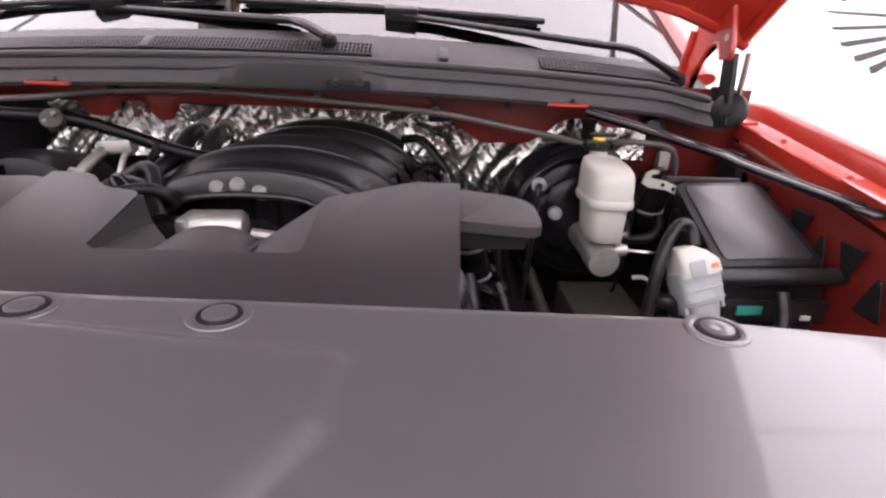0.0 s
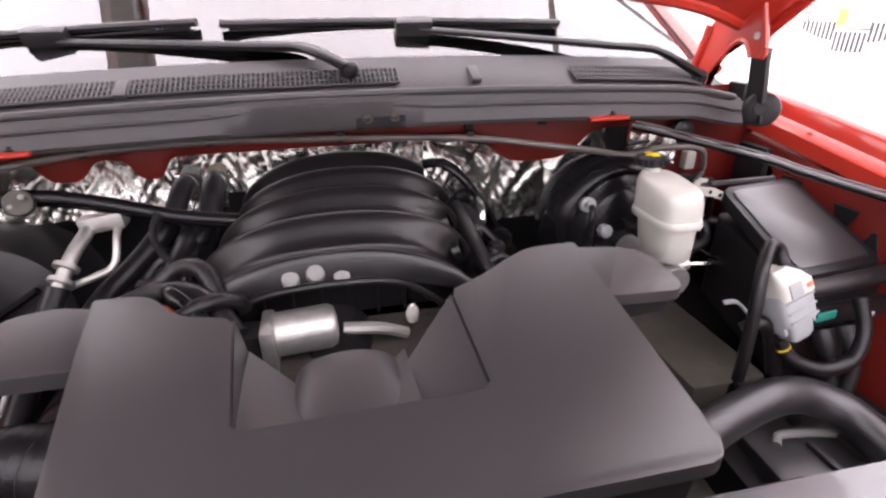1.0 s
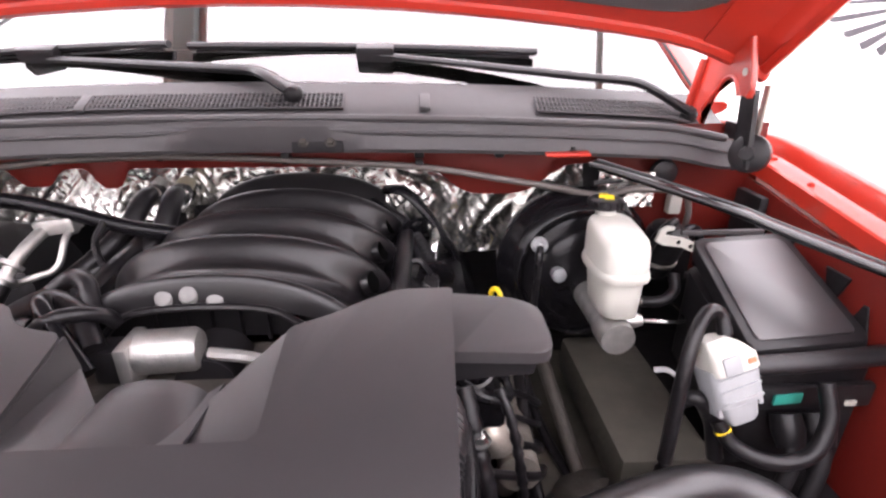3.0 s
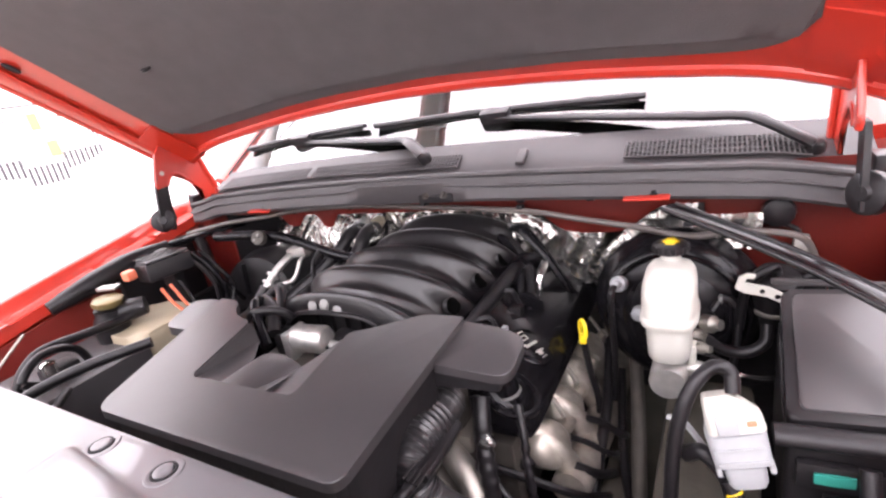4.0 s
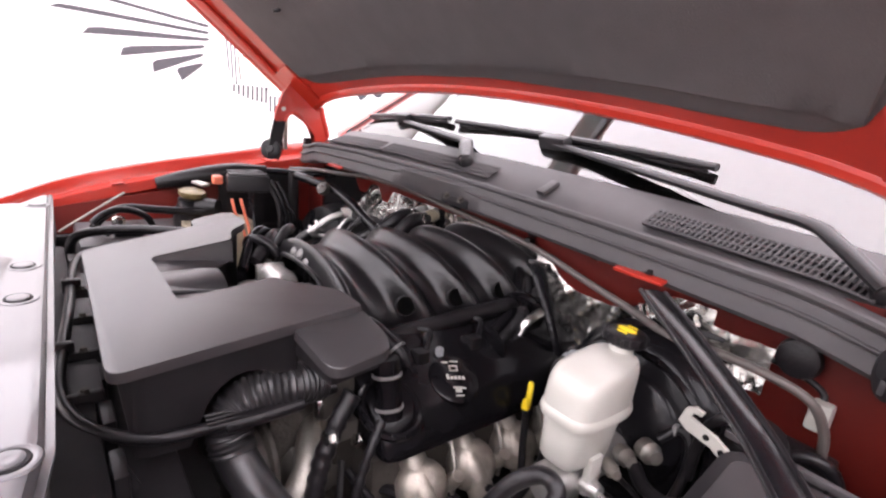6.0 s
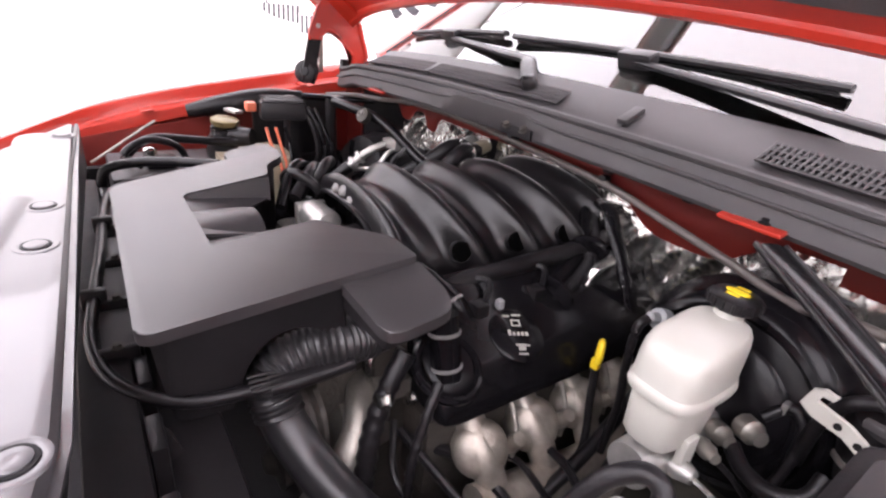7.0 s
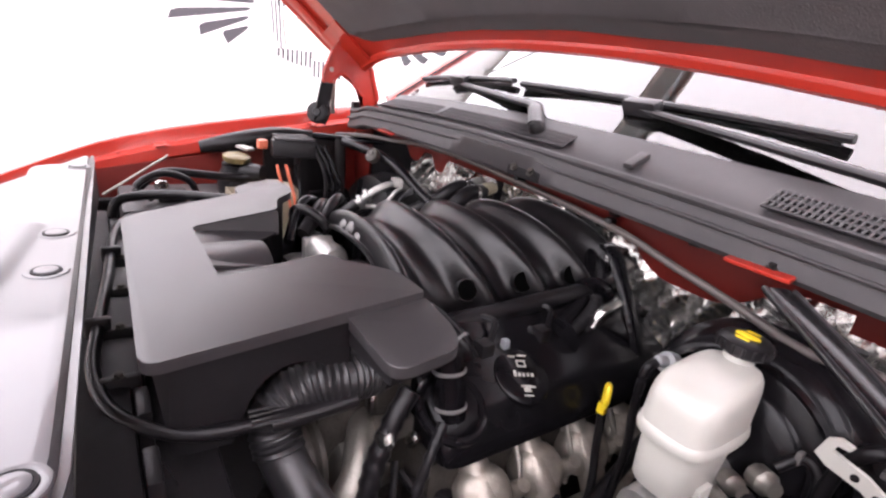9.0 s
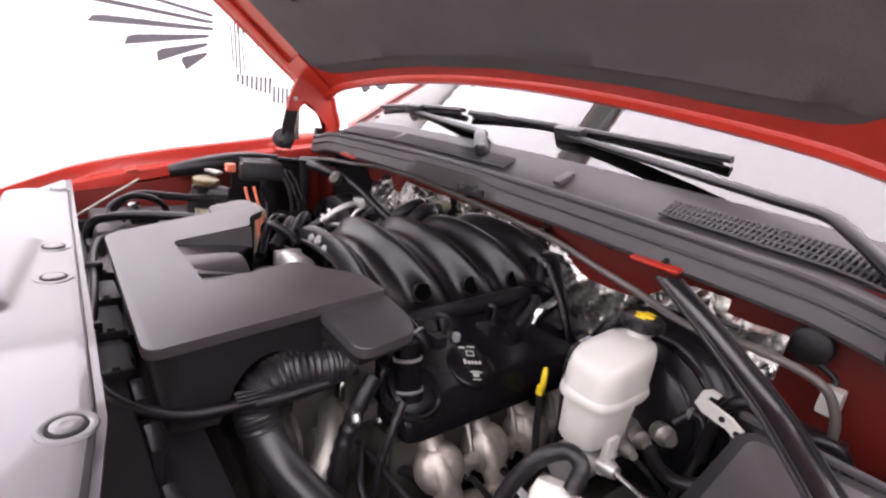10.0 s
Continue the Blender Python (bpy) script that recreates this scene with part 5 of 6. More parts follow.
def fuse_box():
    t = thing("fuse_box", (0.67, 0.40, 0.85), "black plastic fuse box with a sloped lid", "fuse box")
    plan = fillet([(0.606, 0.374), (0.770, 0.384), (0.758, 0.565), (0.610, 0.556)], 0.012, 4)
    SL, Y0 = 0.41, 0.38
    part("lid", prism(B(), plan, 0.985, 1.008, 0.005, SL, Y0), BLACK, t, "black lid with a bevelled rim")
    part("lid_panel", prism(B(), fillet([(0.619, 0.386), (0.756, 0.394), (0.746, 0.553), (0.622, 0.546)], 0.010, 4), 1.004, 1.0105, 0.002, SL, Y0), COVER, t, "grained flat lid panel")
    part("body", prism(B(), fillet([(0.604, 0.362), (0.772, 0.372), (0.760, 0.560), (0.608, 0.552)], 0.012, 4), 0.84, 0.984, 0.002, 0.30, Y0), BLACK, t, "black box body")
    lg = B()
    tube(lg, [(0.592, 0.354, 0.998), (0.68, 0.358, 0.999), (0.782, 0.366, 1.0)], 0.015, 14, 4, flat=0.75)
    part("ledge", lg, BLACK, t, "rounded front latch ledge")
    tag = box(B(), (0, 0, 0), (0.038, 0.004, 0.014), 0.001, Matrix.Identity(4))
    bmesh.ops.transform(tag, matrix=Matrix.Translation((0.650, 0.350, 0.950)) @ Euler((0, 0, radians(4))).to_matrix().to_4x4(), verts=tag.verts)
    part("tag", tag, GREEN, t, "green printed tag")
    part("tag_holder", box(B(), (0.69, 0.358, 0.948), (0.15, 0.012, 0.034), 0.004), BLACK, t, "black front clip strip")
    part("sticker", box(B(), (0.735, 0.350, 0.94), (0.014, 0.003, 0.007), 0.0005), WHITE, t, "small white sticker")
    for x in (0.66, 0.70):
        part("loom_socket", lathe(B(), [(0.018, -0.02), (0.020, 0.0), (0.016, 0.02)], disc_pose((x, 0.345, 0.905), (0, -0.6, -0.8)), 14), BLACK, t)
        part("loom", tube(B(), [(x, 0.340, 0.90), (x - 0.01, 0.315, 0.87), (x - 0.04, 0.30, 0.80), (x - 0.06, 0.32, 0.70)], 0.010, 10, 5), DARK, t, "black wiring loom")
    part("latch", box(B(), (0.665, 0.572, 1.084), (0.13, 0.008, 0.008), 0.002), COWL, t, "grey latch bar")
    t2 = thing("white_bracket", (0.59, 0.585, 1.05), "small white plastic cable bracket with holes", "bracket")
    pl = B()
    out = [(0.567, 1.086), (0.572, 1.104), (0.581, 1.110), (0.592, 1.109), (0.590, 1.104), (0.581, 1.103), (0.579, 1.096), (0.592, 1.094), (0.608, 1.092), (0.636, 1.080), (0.640, 1.066), (0.632, 1.064), (0.624, 1.070), (0.606, 1.078), (0.578, 1.080)]
    two = [[pl.verts.new((x, yy - (x - 0.567) * 0.15, z)) for x, z in out] for yy in (0.584, 0.589)]
    pl.faces.new(two[0])
    pl.faces.new(two[1][::-1])
    for i in range(len(out)):
        j = (i + 1) % len(out)
        pl.faces.new((two[0][i], two[0][j], two[1][j], two[1][i]))
    part("plate", pl, WHITE, t2, smooth=False)
    for x, z in ((0.600, 1.086), (0.618, 1.080)):
        part("hole", lathe(B(), [(0.0035, 0), (0.0035, 0.001), (0.002, 0.0012)], disc_pose((x, 0.584 - (x - 0.567) * 0.15, z), (0.15, -1, 0)), 10), DARK, t2, "dark hole")


fuse_box()


def control_module():
    t = thing("wiring_connector", (0.56, 0.37, 0.88), "grey and white wiring connector with a taped loom", "connector")
    m = Matrix.Translation((0.552, 0.352, 0.972)) @ Euler((radians(-22), radians(-12), radians(10))).to_matrix().to_4x4()

    def body(rings):
        bm = loft(B(), rings, 5.0, 24)
        bmesh.ops.transform(bm, matrix=m, verts=bm.verts)
        return bm

    part("housing", body([(-0.052, 0.016, 0.013, 0, 0), (-0.046, 0.020, 0.016, 0, 0), (-0.028, 0.022, 0.018, 0, 0), (-0.026, 0.029, 0.021, 0, 0), (0.010, 0.031, 0.022, 0, 0), (0.018, 0.029, 0.021, 0, 0)]), GREYPL, t, "grey connector housing")
    part("lever", body([(0.012, 0.030, 0.023, 0.002, -0.002), (0.028, 0.029, 0.023, 0.002, -0.002), (0.042, 0.022, 0.019, -0.004, -0.002), (0.052, 0.014, 0.013, -0.010, 0)]), WHITE, t, "white locking lever")
    for k in range(3):
        rb = box(B(), (0, 0, 0), (0.050, 0.003, 0.003), 0.001, m=Matrix.Translation((0, -0.0222, -0.020 + 0.014 * k)))
        bmesh.ops.transform(rb, matrix=m, verts=rb.verts)
        part("rib", rb, GREYPL, t)
    for dx in (-0.026, 0.027):
        for dz in (-0.03, 0.0):
            lug = box(B(), (0, 0, 0), (0.006, 0.020, 0.016), 0.002, m=Matrix.Translation((dx, -0.002, dz)))
            bmesh.ops.transform(lug, matrix=m, verts=lug.verts)
            part("side_lug", lug, GREYPL, t)
    slot = box(B(), (0, 0, 0), (0.022, 0.003, 0.022), 0.002, m=Matrix.Translation((-0.006, -0.0248, 0.022)))
    bmesh.ops.transform(slot, matrix=m, verts=slot.verts)
    part("latch", slot, GREYPL, t, "grey latch window")
    dot = box(B(), (0, 0, 0), (0.010, 0.002, 0.006), 0.0005, m=Matrix.Translation((0.018, -0.0252, 0.022)))
    bmesh.ops.transform(dot, matrix=m, verts=dot.verts)
    part("mark", dot, ORANGE, t, "small red mark")
    part("loom", tube(B(), [(0.545, 0.340, 0.920), (0.562, 0.326, 0.893), (0.602, 0.310, 0.880), (0.645, 0.308, 0.890), (0.668, 0.322, 0.925), (0.670, 0.345, 0.965)], 0.0095, 14, 6), RUBBER, t, "taped black wiring loom")
    part("tie", lathe(B(), [(0.0098, -0.002), (0.0104, 0), (0.0098, 0.002)], disc_pose((0.551, 0.335, 0.908), (0.5, -0.4, -0.75)), 14), YELLOW, t, "yellow tape band")
    part("upper_loom", tube(B(), [(0.548, 0.368, 1.020), (0.545, 0.380, 1.040), (0.528, 0.378, 1.046), (0.508, 0.362, 1.028), (0.494, 0.345, 0.99), (0.487, 0.335, 0.94), (0.484, 0.33, 0.87), (0.48, 0.33, 0.78)], 0.0085, 12, 6), RUBBER, t, "black wiring loom")
    part("side_loom", tube(B(), [(0.50, 0.36, 0.93), (0.52, 0.35, 0.945), (0.545, 0.35, 0.91), (0.555, 0.34, 0.86)], 0.010, 10, 6), RUBBER, t)
    part("strap", tube(B(), [(0.478, 0.380, 0.965), (0.495, 0.375, 0.966), (0.515, 0.368, 0.945), (0.525, 0.366, 0.93)], 0.005, 8, 5, flat=0.5), GREYPL, t, "pale strap")


control_module()


def brace(s):
    t = thing("fender_brace", (s * 0.65, 0.5, 1.12), "shiny black steel brace from cowl to fender", "brace", "fender braces")
    pts = [(s * 0.472, 0.640, 1.212), (s * 0.56, 0.580, 1.192), (s * 0.64, 0.522, 1.172), (s * 0.680, 0.492, 1.158), (s * 0.785, 0.390, 1.128)]
    part("bar", tube(B(), pts, 0.0165, 14, 6, flat=0.36), GLOSS, t, "glossy black pressed bar")
    for d in (-1, 1):
        part("edge", tube(B(), [(x + s * d * 0.0098, y + d * 0.0110, z + 0.003) for x, y, z in pts], 0.0032, 8, 6), RUNNER, t, "raised edge of the bar")
    part("foot", box(B(), (s * 0.785, 0.378, 1.130), (0.05, 0.06, 0.006), 0.002), BLACK, t, "flattened mounting foot")


brace(1)


def passenger_brace():
    t = thing("fender_brace", (-0.68, 0.5, 1.12), "black steel brace with a foam sleeve", "brace", "fender braces")
    pts = [(-0.765, 0.30, 1.118), (-0.745, 0.40, 1.140), (-0.725, 0.50, 1.160), (-0.705, 0.575, 1.165), (-0.66, 0.66, 1.165), (-0.60, 0.74, 1.17)]
    part("foam_sleeve", tube(B(), pts[:4], lambda u: 0.014 + 0.012 * math.sin(math.pi * min(1, u * 1.0 + 0.05)), 14, 6), RUBBER, t, "black foam sleeve")
    part("bar", tube(B(), pts[3:], 0.015, 12, 6, flat=0.6), GLOSS, t, "glossy black bar")
    part("drop_arm", tube(B(), [(-0.665, 0.64, 1.165), (-0.66, 0.64, 1.10), (-0.655, 0.64, 1.02)], 0.016, 10, 4, flat=0.5), BLACK, t, "black drop arm")


passenger_brace()


def booster_clutter():
    t = thing("vacuum_canister", (0.62, 0.66, 0.95), "small black canister with clipped hoses on the firewall", "canister")
    part("can", lathe(B(), [(0.026, -0.05), (0.032, -0.044), (0.034, 0.03), (0.030, 0.040), (0.012, 0.046)], disc_pose((0.615, 0.655, 1.045), (0.1, -0.35, 1)), 20), BLACK, t, "black canister")
    part("hose", tube(B(), [(0.618, 0.642, 1.085), (0.612, 0.62, 1.105), (0.590, 0.61, 1.095), (0.575, 0.615, 1.06), (0.57, 0.62, 1.0)], 0.007, 10, 6), RUBBER, t, "black hose")
    part("hose", tube(B(), [(0.64, 0.66, 1.06), (0.665, 0.665, 1.075), (0.69, 0.675, 1.06), (0.70, 0.68, 1.0), (0.695, 0.67, 0.93)], 0.0075, 10, 6), RUBBER, t, "black hose")
    part("band", lathe(B(), [(0.0345, -0.004), (0.036, 0), (0.0345, 0.004)], disc_pose((0.613, 0.660, 1.030), (0.1, -0.35, 1)), 20), DULLALU, t, "grey clamp band")
    part("bracket", box(B(), (0.655, 0.69, 1.02), (0.06, 0.03, 0.10), 0.006), BLACK, t, "black bracket")
    part("clip", box(B(), (0.585, 0.645, 1.02), (0.010, 0.008, 0.010), 0.002), LUG, t, "grey clip")
    part("bar", box(B(), (0.705, 0.60, 1.015), (0.13, 0.014, 0.010), 0.003, Matrix.Rotation(radians(-8), 4, "Z")), COWL, t, "grey steel bar")


booster_clutter()


def hood_cable():
    t = thing("washer_tube", (0, 0.70, 1.19), "thin black washer tube clipped along the firewall", "tube")
    part("tube", tube(B(), [(-0.74, 0.66, 1.165), (-0.60, 0.685, 1.185), (-0.48, 0.695, 1.195), (-0.35, 0.698, 1.21), (-0.19, 0.698, 1.215), (0.0, 0.698, 1.208), (0.21, 0.698, 1.195), (0.33, 0.69, 1.178), (0.42, 0.685, 1.164), (0.50, 0.68, 1.15), (0.56, 0.675, 1.16), (0.64, 0.68, 1.152), (0.665, 0.69, 1.12), (0.67, 0.70, 1.08)], 0.0055, 10, 6), TUBE, t)
    for x, y, z in ((-0.36, 0.698, 1.209), (-0.19, 0.698, 1.215), (0.0, 0.698, 1.208), (0.21, 0.698, 1.195)):
        part("tube_clip", box(B(), (x, y + 0.004, z + 0.002), (0.014, 0.016, 0.018), 0.004), BLACK, t, "black tube clip")
    t2 = thing("sensor_lead", (0.66, 0.72, 1.12), "black sensor lead with a white plug", "lead")
    part("lead", tube(B(), [(0.50, 0.66, 1.16), (0.56, 0.68, 1.158), (0.62, 0.70, 1.150), (0.655, 0.71, 1.135), (0.662, 0.705, 1.12)], 0.004, 8, 6), RUBBER, t2)
    part("plug", box(B(), (0.663, 0.70, 1.110), (0.022, 0.02, 0.034), 0.004), WHITE, t2, "white plastic plug")


hood_cable()


def centre_bracket():
    t = thing("cowl_bracket", (0.05, 0.66, 1.21), "grey steel bracket under the cowl lip", "bracket")
    part("plate", box(B(), (0.05, 0.668, 1.226), (0.075, 0.03, 0.018), 0.004), DARK, t)
    for dx in (-0.02, 0.02):
        bolt(t, (0.05 + dx, 0.655, 1.232), (0, -0.6, 0.8), 0.006, IRON)


centre_bracket()

# ---- passenger side ----
def ac_lines():
    t = thing("air_conditioning_pipes", (-0.40, 0.80, 1.0), "silver air conditioning pipes with a fitting block", "pipes")
    part("fitting", box(B(), (-0.399, 0.780, 1.102), (0.060, 0.028, 0.024), 0.005, Matrix.Rotation(radians(-8), 4, "Y")), ALU, t, "cast aluminium block")
    part("port", lathe(B(), [(0.009, -0.010), (0.010, 0.008), (0.006, 0.011)], disc_pose((-0.382, 0.779, 1.097), (0, -0.9, 0.3)), 14), ALU, t, "round port")
    part("muffler", tube(B(), [(-0.418, 0.772, 1.095), (-0.418, 0.755, 1.092), (-0.428, 0.725, 1.075), (-0.440, 0.690, 1.045)], 0.0092, 14, 5), ALU, t, "silver pipe sleeve")
    for p in ((-0.432, 0.712, 1.066), (-0.437, 0.698, 1.052)):
        part("crimp", lathe(B(), [(0.0138, -0.004), (0.016, -0.003), (0.016, 0.003), (0.0138, 0.004)], disc_pose(p, (-0.3, -0.75, -0.6)), 16), ALU, t, "crimped ring")
    part("pipe", tube(B(), [(-0.380, 0.772, 1.094), (-0.379, 0.755, 1.086), (-0.380, 0.735, 1.062), (-0.388, 0.725, 1.050), (-0.405, 0.715, 1.046), (-0.452, 0.70, 1.030), (-0.475, 0.66, 0.995), (-0.485, 0.60, 0.955), (-0.49, 0.5, 0.92)], 0.0050, 10, 6), ALU, t, "bent aluminium pipe")
    part("hose", tube(B(), [(-0.440, 0.690, 1.045), (-0.450, 0.65, 1.01), (-0.458, 0.60, 0.97), (-0.46, 0.5, 0.92)], 0.0145, 12, 6), RUBBER, t, "black rubber hose")
    part("cross_pipe", tube(B(), [(-0.60, 0.72, 1.160), (-0.47, 0.76, 1.150), (-0.39, 0.775, 1.128), (-0.30, 0.78, 1.098), (-0.20, 0.78, 1.080)], 0.012, 12, 5), GLOSS, t, "black pipe across the firewall")
    part("end_plug", lathe(B(), [(0.016, -0.012), (0.0175, 0.0), (0.016, 0.004), (0.011, 0.005)], disc_pose((-0.470, 0.735, 1.152), (0.25, -0.8, 0.45)), 20), IRON, t, "round grey plug with two studs")
    for dx, dz in ((-0.008, -0.006), (0.008, 0.006)):
        part("stud", lathe(B(), [(0.004, 0), (0.004, 0.005), (0.002, 0.006)], disc_pose((-0.470 + dx, 0.729 + 0.002, 1.154 + dz), (0.25, -0.8, 0.45)), 8), LUG, t)
    for k in range(2):
        part("thin_lead", tube(B(), [(-0.325, 0.77, 1.110 - 0.01 * k), (-0.330, 0.745, 1.085), (-0.310, 0.72, 1.055 + 0.006 * k), (-0.275, 0.70, 1.040 + 0.008 * k), (-0.235, 0.69, 1.045 + 0.008 * k)], 0.005, 8, 6), RUBBER, t, "thin black hose")


ac_lines()


def heater_hoses():
    for pts, r in (([(-0.255, 0.80, 1.130), (-0.258, 0.755, 1.128), (-0.272, 0.71, 1.095), (-0.310, 0.66, 1.055), (-0.355, 0.60, 1.020), (-0.38, 0.50, 0.98)], 0.0165), ([(-0.212, 0.80, 1.130), (-0.212, 0.755, 1.126), (-0.220, 0.71, 1.085), (-0.255, 0.66, 1.045), (-0.305, 0.60, 1.015), (-0.33, 0.50, 0.98)], 0.0175)):
        t = thing("heater_hose", pts[0], "thick black rubber heater hose", "hose", "heater hoses")
        part("hose", tube(B(), pts, r, 16, 6), RUBBER, t)
        part("clamp", lathe(B(), [(r + 0.001, -0.005), (r + 0.003, 0), (r + 0.001, 0.005)], disc_pose(Vector(pts[0]).lerp(Vector(pts[1]), 0.5), Vector(pts[1]) - Vector(pts[0])), 18), STEEL, t, "steel clamp")
        part("spout", lathe(B(), [(r * 0.8, -0.02), (r * 0.9, 0.0), (r * 0.8, 0.02)], disc_pose(Vector(pts[0]) + Vector((0, 0.008, 0.006)), (0, 1, 0.2)), 16), TAN if r > 0.017 else ALU, t, "pipe stub")


heater_hoses()


def battery_side():
    t = thing("battery_tray", (-0.60, 0.30, 0.85), "grey battery tray with looping black cables", "battery")
    part("case", box(B(), (-0.60, 0.24, 0.93), (0.22, 0.24, 0.16), 0.01), COWL, t, "grey plastic case")
    part("terminal", box(B(), (-0.56, 0.22, 1.025), (0.05, 0.06, 0.03), 0.008), BLACK, t, "black terminal cover")
    part("clamp", lathe(B(), [(0.014, 0), (0.014, 0.02), (0.008, 0.024)], disc_pose((-0.545, 0.20, 1.035), (0, 0, 1)), 12), STEEL, t, "steel terminal clamp")
    part("cable", tube(B(), [(-0.58, 0.135, 0.96), (-0.58, 0.145, 1.005), (-0.58, 0.168, 1.045), (-0.58, 0.212, 1.070), (-0.58, 0.29, 1.063), (-0.58, 0.36, 1.055), (-0.57, 0.41, 1.060)], 0.0095, 10, 7), RUBBER, t, "looping black cable")
    part("cable", tube(B(), [(-0.54, 0.18, 1.02), (-0.53, 0.15, 1.05), (-0.545, 0.20, 1.075), (-0.56, 0.26, 1.05), (-0.56, 0.28, 0.98)], 0.008, 10, 7), RUBBER, t, "looping black cable")
    part("cable", tube(B(), [(-0.36, 0.30, 1.065), (-0.42, 0.22, 1.06), (-0.46, 0.15, 1.05), (-0.48, 0.11, 1.03), (-0.49, 0.10, 0.97), (-0.49, 0.10, 0.90)], 0.010, 10, 7), RUBBER, t, "black cable running to the front")

    t2 = thing("coolant_tank", (-0.57, 0.42, 0.90), "yellowed coolant tank with a black neck and gold cap", "coolant tank")
    part("tank", prism(B(), fillet([(-0.66, 0.34), (-0.50, 0.34), (-0.49, 0.50), (-0.65, 0.51)], 0.03, 5), 0.88, 1.035, 0.02), TAN, t2, "yellowed plastic tank")
    part("neck", lathe(B(), [(0.034, -0.05), (0.037, -0.03), (0.034, 0.0), (0.028, 0.012), (0.028, 0.026)], disc_pose((-0.615, 0.365, 1.060), (0.1, 0.05, 1)), 22), BLACK, t2, "black moulded neck")
    part("spout", lathe(B(), [(0.022, -0.03), (0.024, 0.02), (0.020, 0.05)], disc_pose((-0.600, 0.385, 1.068), (0.6, 0.7, 0.05)), 18), BLACK, t2)
    part("cap", lathe(B(), [(0.030, 0), (0.033, 0.004), (0.033, 0.014), (0.028, 0.017)], disc_pose((-0.613, 0.372, 1.092), (0.1, 0.05, 1)), 8), GOLD, t2, "olive gold faceted cap")

    t3 = thing("relay_box", (-0.55, 0.50, 1.05), "black relay box with orange battery leads", "relay box")
    part("box", box(B(), (-0.550, 0.520, 1.135), (0.075, 0.105, 0.042), 0.006, Euler((0, radians(-6), radians(-12))).to_matrix().to_4x4()), BLACK, t3, "black plastic box")
    part("lid_rail", box(B(), (-0.550, 0.520, 1.159), (0.066, 0.095, 0.006), 0.002, Euler((0, radians(-6), radians(-12))).to_matrix().to_4x4()), COVER, t3)
    part("terminal_cap", box(B(), (-0.580, 0.452, 1.140), (0.026, 0.024, 0.022), 0.005), ORANGE, t3, "red terminal cap")
    for k, mat in enumerate((ORANGE, ORANGE, GLOSS)):
        part("lead", tube(B(), [(-0.50, 0.465 + 0.022 * k, 1.105), (-0.485, 0.47 + 0.022 * k, 1.07), (-0.47, 0.485 + 0.014 * k, 1.03), (-0.455, 0.49 + 0.01 * k, 0.98)], 0.0036, 8, 6), mat, t3, "orange battery lead" if mat is ORANGE else "black lead")
    for k in range(6):
        part("lid_ridge", box(B(), (-0.580 + 0.012 * k, 0.520, 1.163), (0.005, 0.088, 0.005), 0.0015, Matrix.Rotation(radians(-12), 4, "Z")), BLACK, t3, "raised lid ridge")
    part("clamp", box(B(), (-0.620, 0.420, 1.122), (0.05, 0.022, 0.008), 0.002, Matrix.Rotation(radians(20), 4, "Z")), ALU, t3, "silver cable clamp")
    for k in range(3):
        part("drop_lead", tube(B(), [(-0.52 + 0.012 * k, 0.555 + 0.012 * k, 1.150), (-0.50 + 0.010 * k, 0.580 + 0.01 * k, 1.10), (-0.485 + 0.012 * k, 0.585 + 0.014 * k, 1.04), (-0.49 + 0.014 * k, 0.57, 0.96)], 0.006, 8, 6), GLOSS if k else RUBBER, t3, "black hanging lead")
    part("back_plate", box(B(), (-0.715, 0.60, 1.06), (0.02, 0.22, 0.17), 0.006), BLACK, t3, "black mounting plate")
    part("support", box(B(), (-0.60, 0.56, 1.06), (0.05, 0.03, 0.20), 0.006), BLACK, t3, "black upright support")

    t4 = thing("blower_housing", (-0.55, 0.72, 0.85), "dark blower housing against the firewall", "blower housing")
    part("housing", lathe(B(), [(0.13, -0.10), (0.135, 0.0), (0.12, 0.05), (0.08, 0.065), (0.02, 0.07)], disc_pose((-0.55, 0.72, 0.96), (0.1, -1, 0.15)), 30), BLACK, t4, "round black housing")
    for a in range(5):
        ang = radians(30 + 60 * a)
        part("strut", tube(B(), [(-0.55 + 0.03 * math.cos(ang), 0.645, 0.97 + 0.03 * math.sin(ang)), (-0.55 + 0.11 * math.cos(ang), 0.655, 0.97 + 0.11 * math.sin(ang))], 0.006, 6, 2), GLOSS, t4)

    t5 = thing("throttle_harness", (-0.20, 0.38, 1.03), "bundle of black taped wiring over the engine cover", "wiring")
    part("loom", tube(B(), [(-0.46, 0.52, 0.97), (-0.38, 0.50, 1.01), (-0.30, 0.475, 1.055), (-0.25, 0.445, 1.078), (-0.21, 0.42, 1.075), (-0.18, 0.385, 1.05)], 0.013, 14, 6), RUBBER, t5, "taped black loom")
    part("branch", tube(B(), [(-0.28, 0.465, 1.065), (-0.245, 0.475, 1.090), (-0.215, 0.455, 1.095), (-0.20, 0.43, 1.07)], 0.010, 12, 6), RUBBER, t5)
    part("branch", tube(B(), [(-0.25, 0.44, 1.08), (-0.235, 0.41, 1.092), (-0.21, 0.385, 1.075), (-0.175, 0.36, 1.04)], 0.010, 12, 6), GLOSS, t5)
    part("plug", box(B(), (-0.225, 0.465, 1.045), (0.035, 0.03, 0.028), 0.006), BLACK, t5)
    ring = [(-0.206 + 0.030 * math.cos(q), 0.408 + 0.022 * math.cos(q + 0.6), 1.060 + 0.026 * math.sin(q)) for q in [2 * math.pi * j / 14 for j in range(12)]]
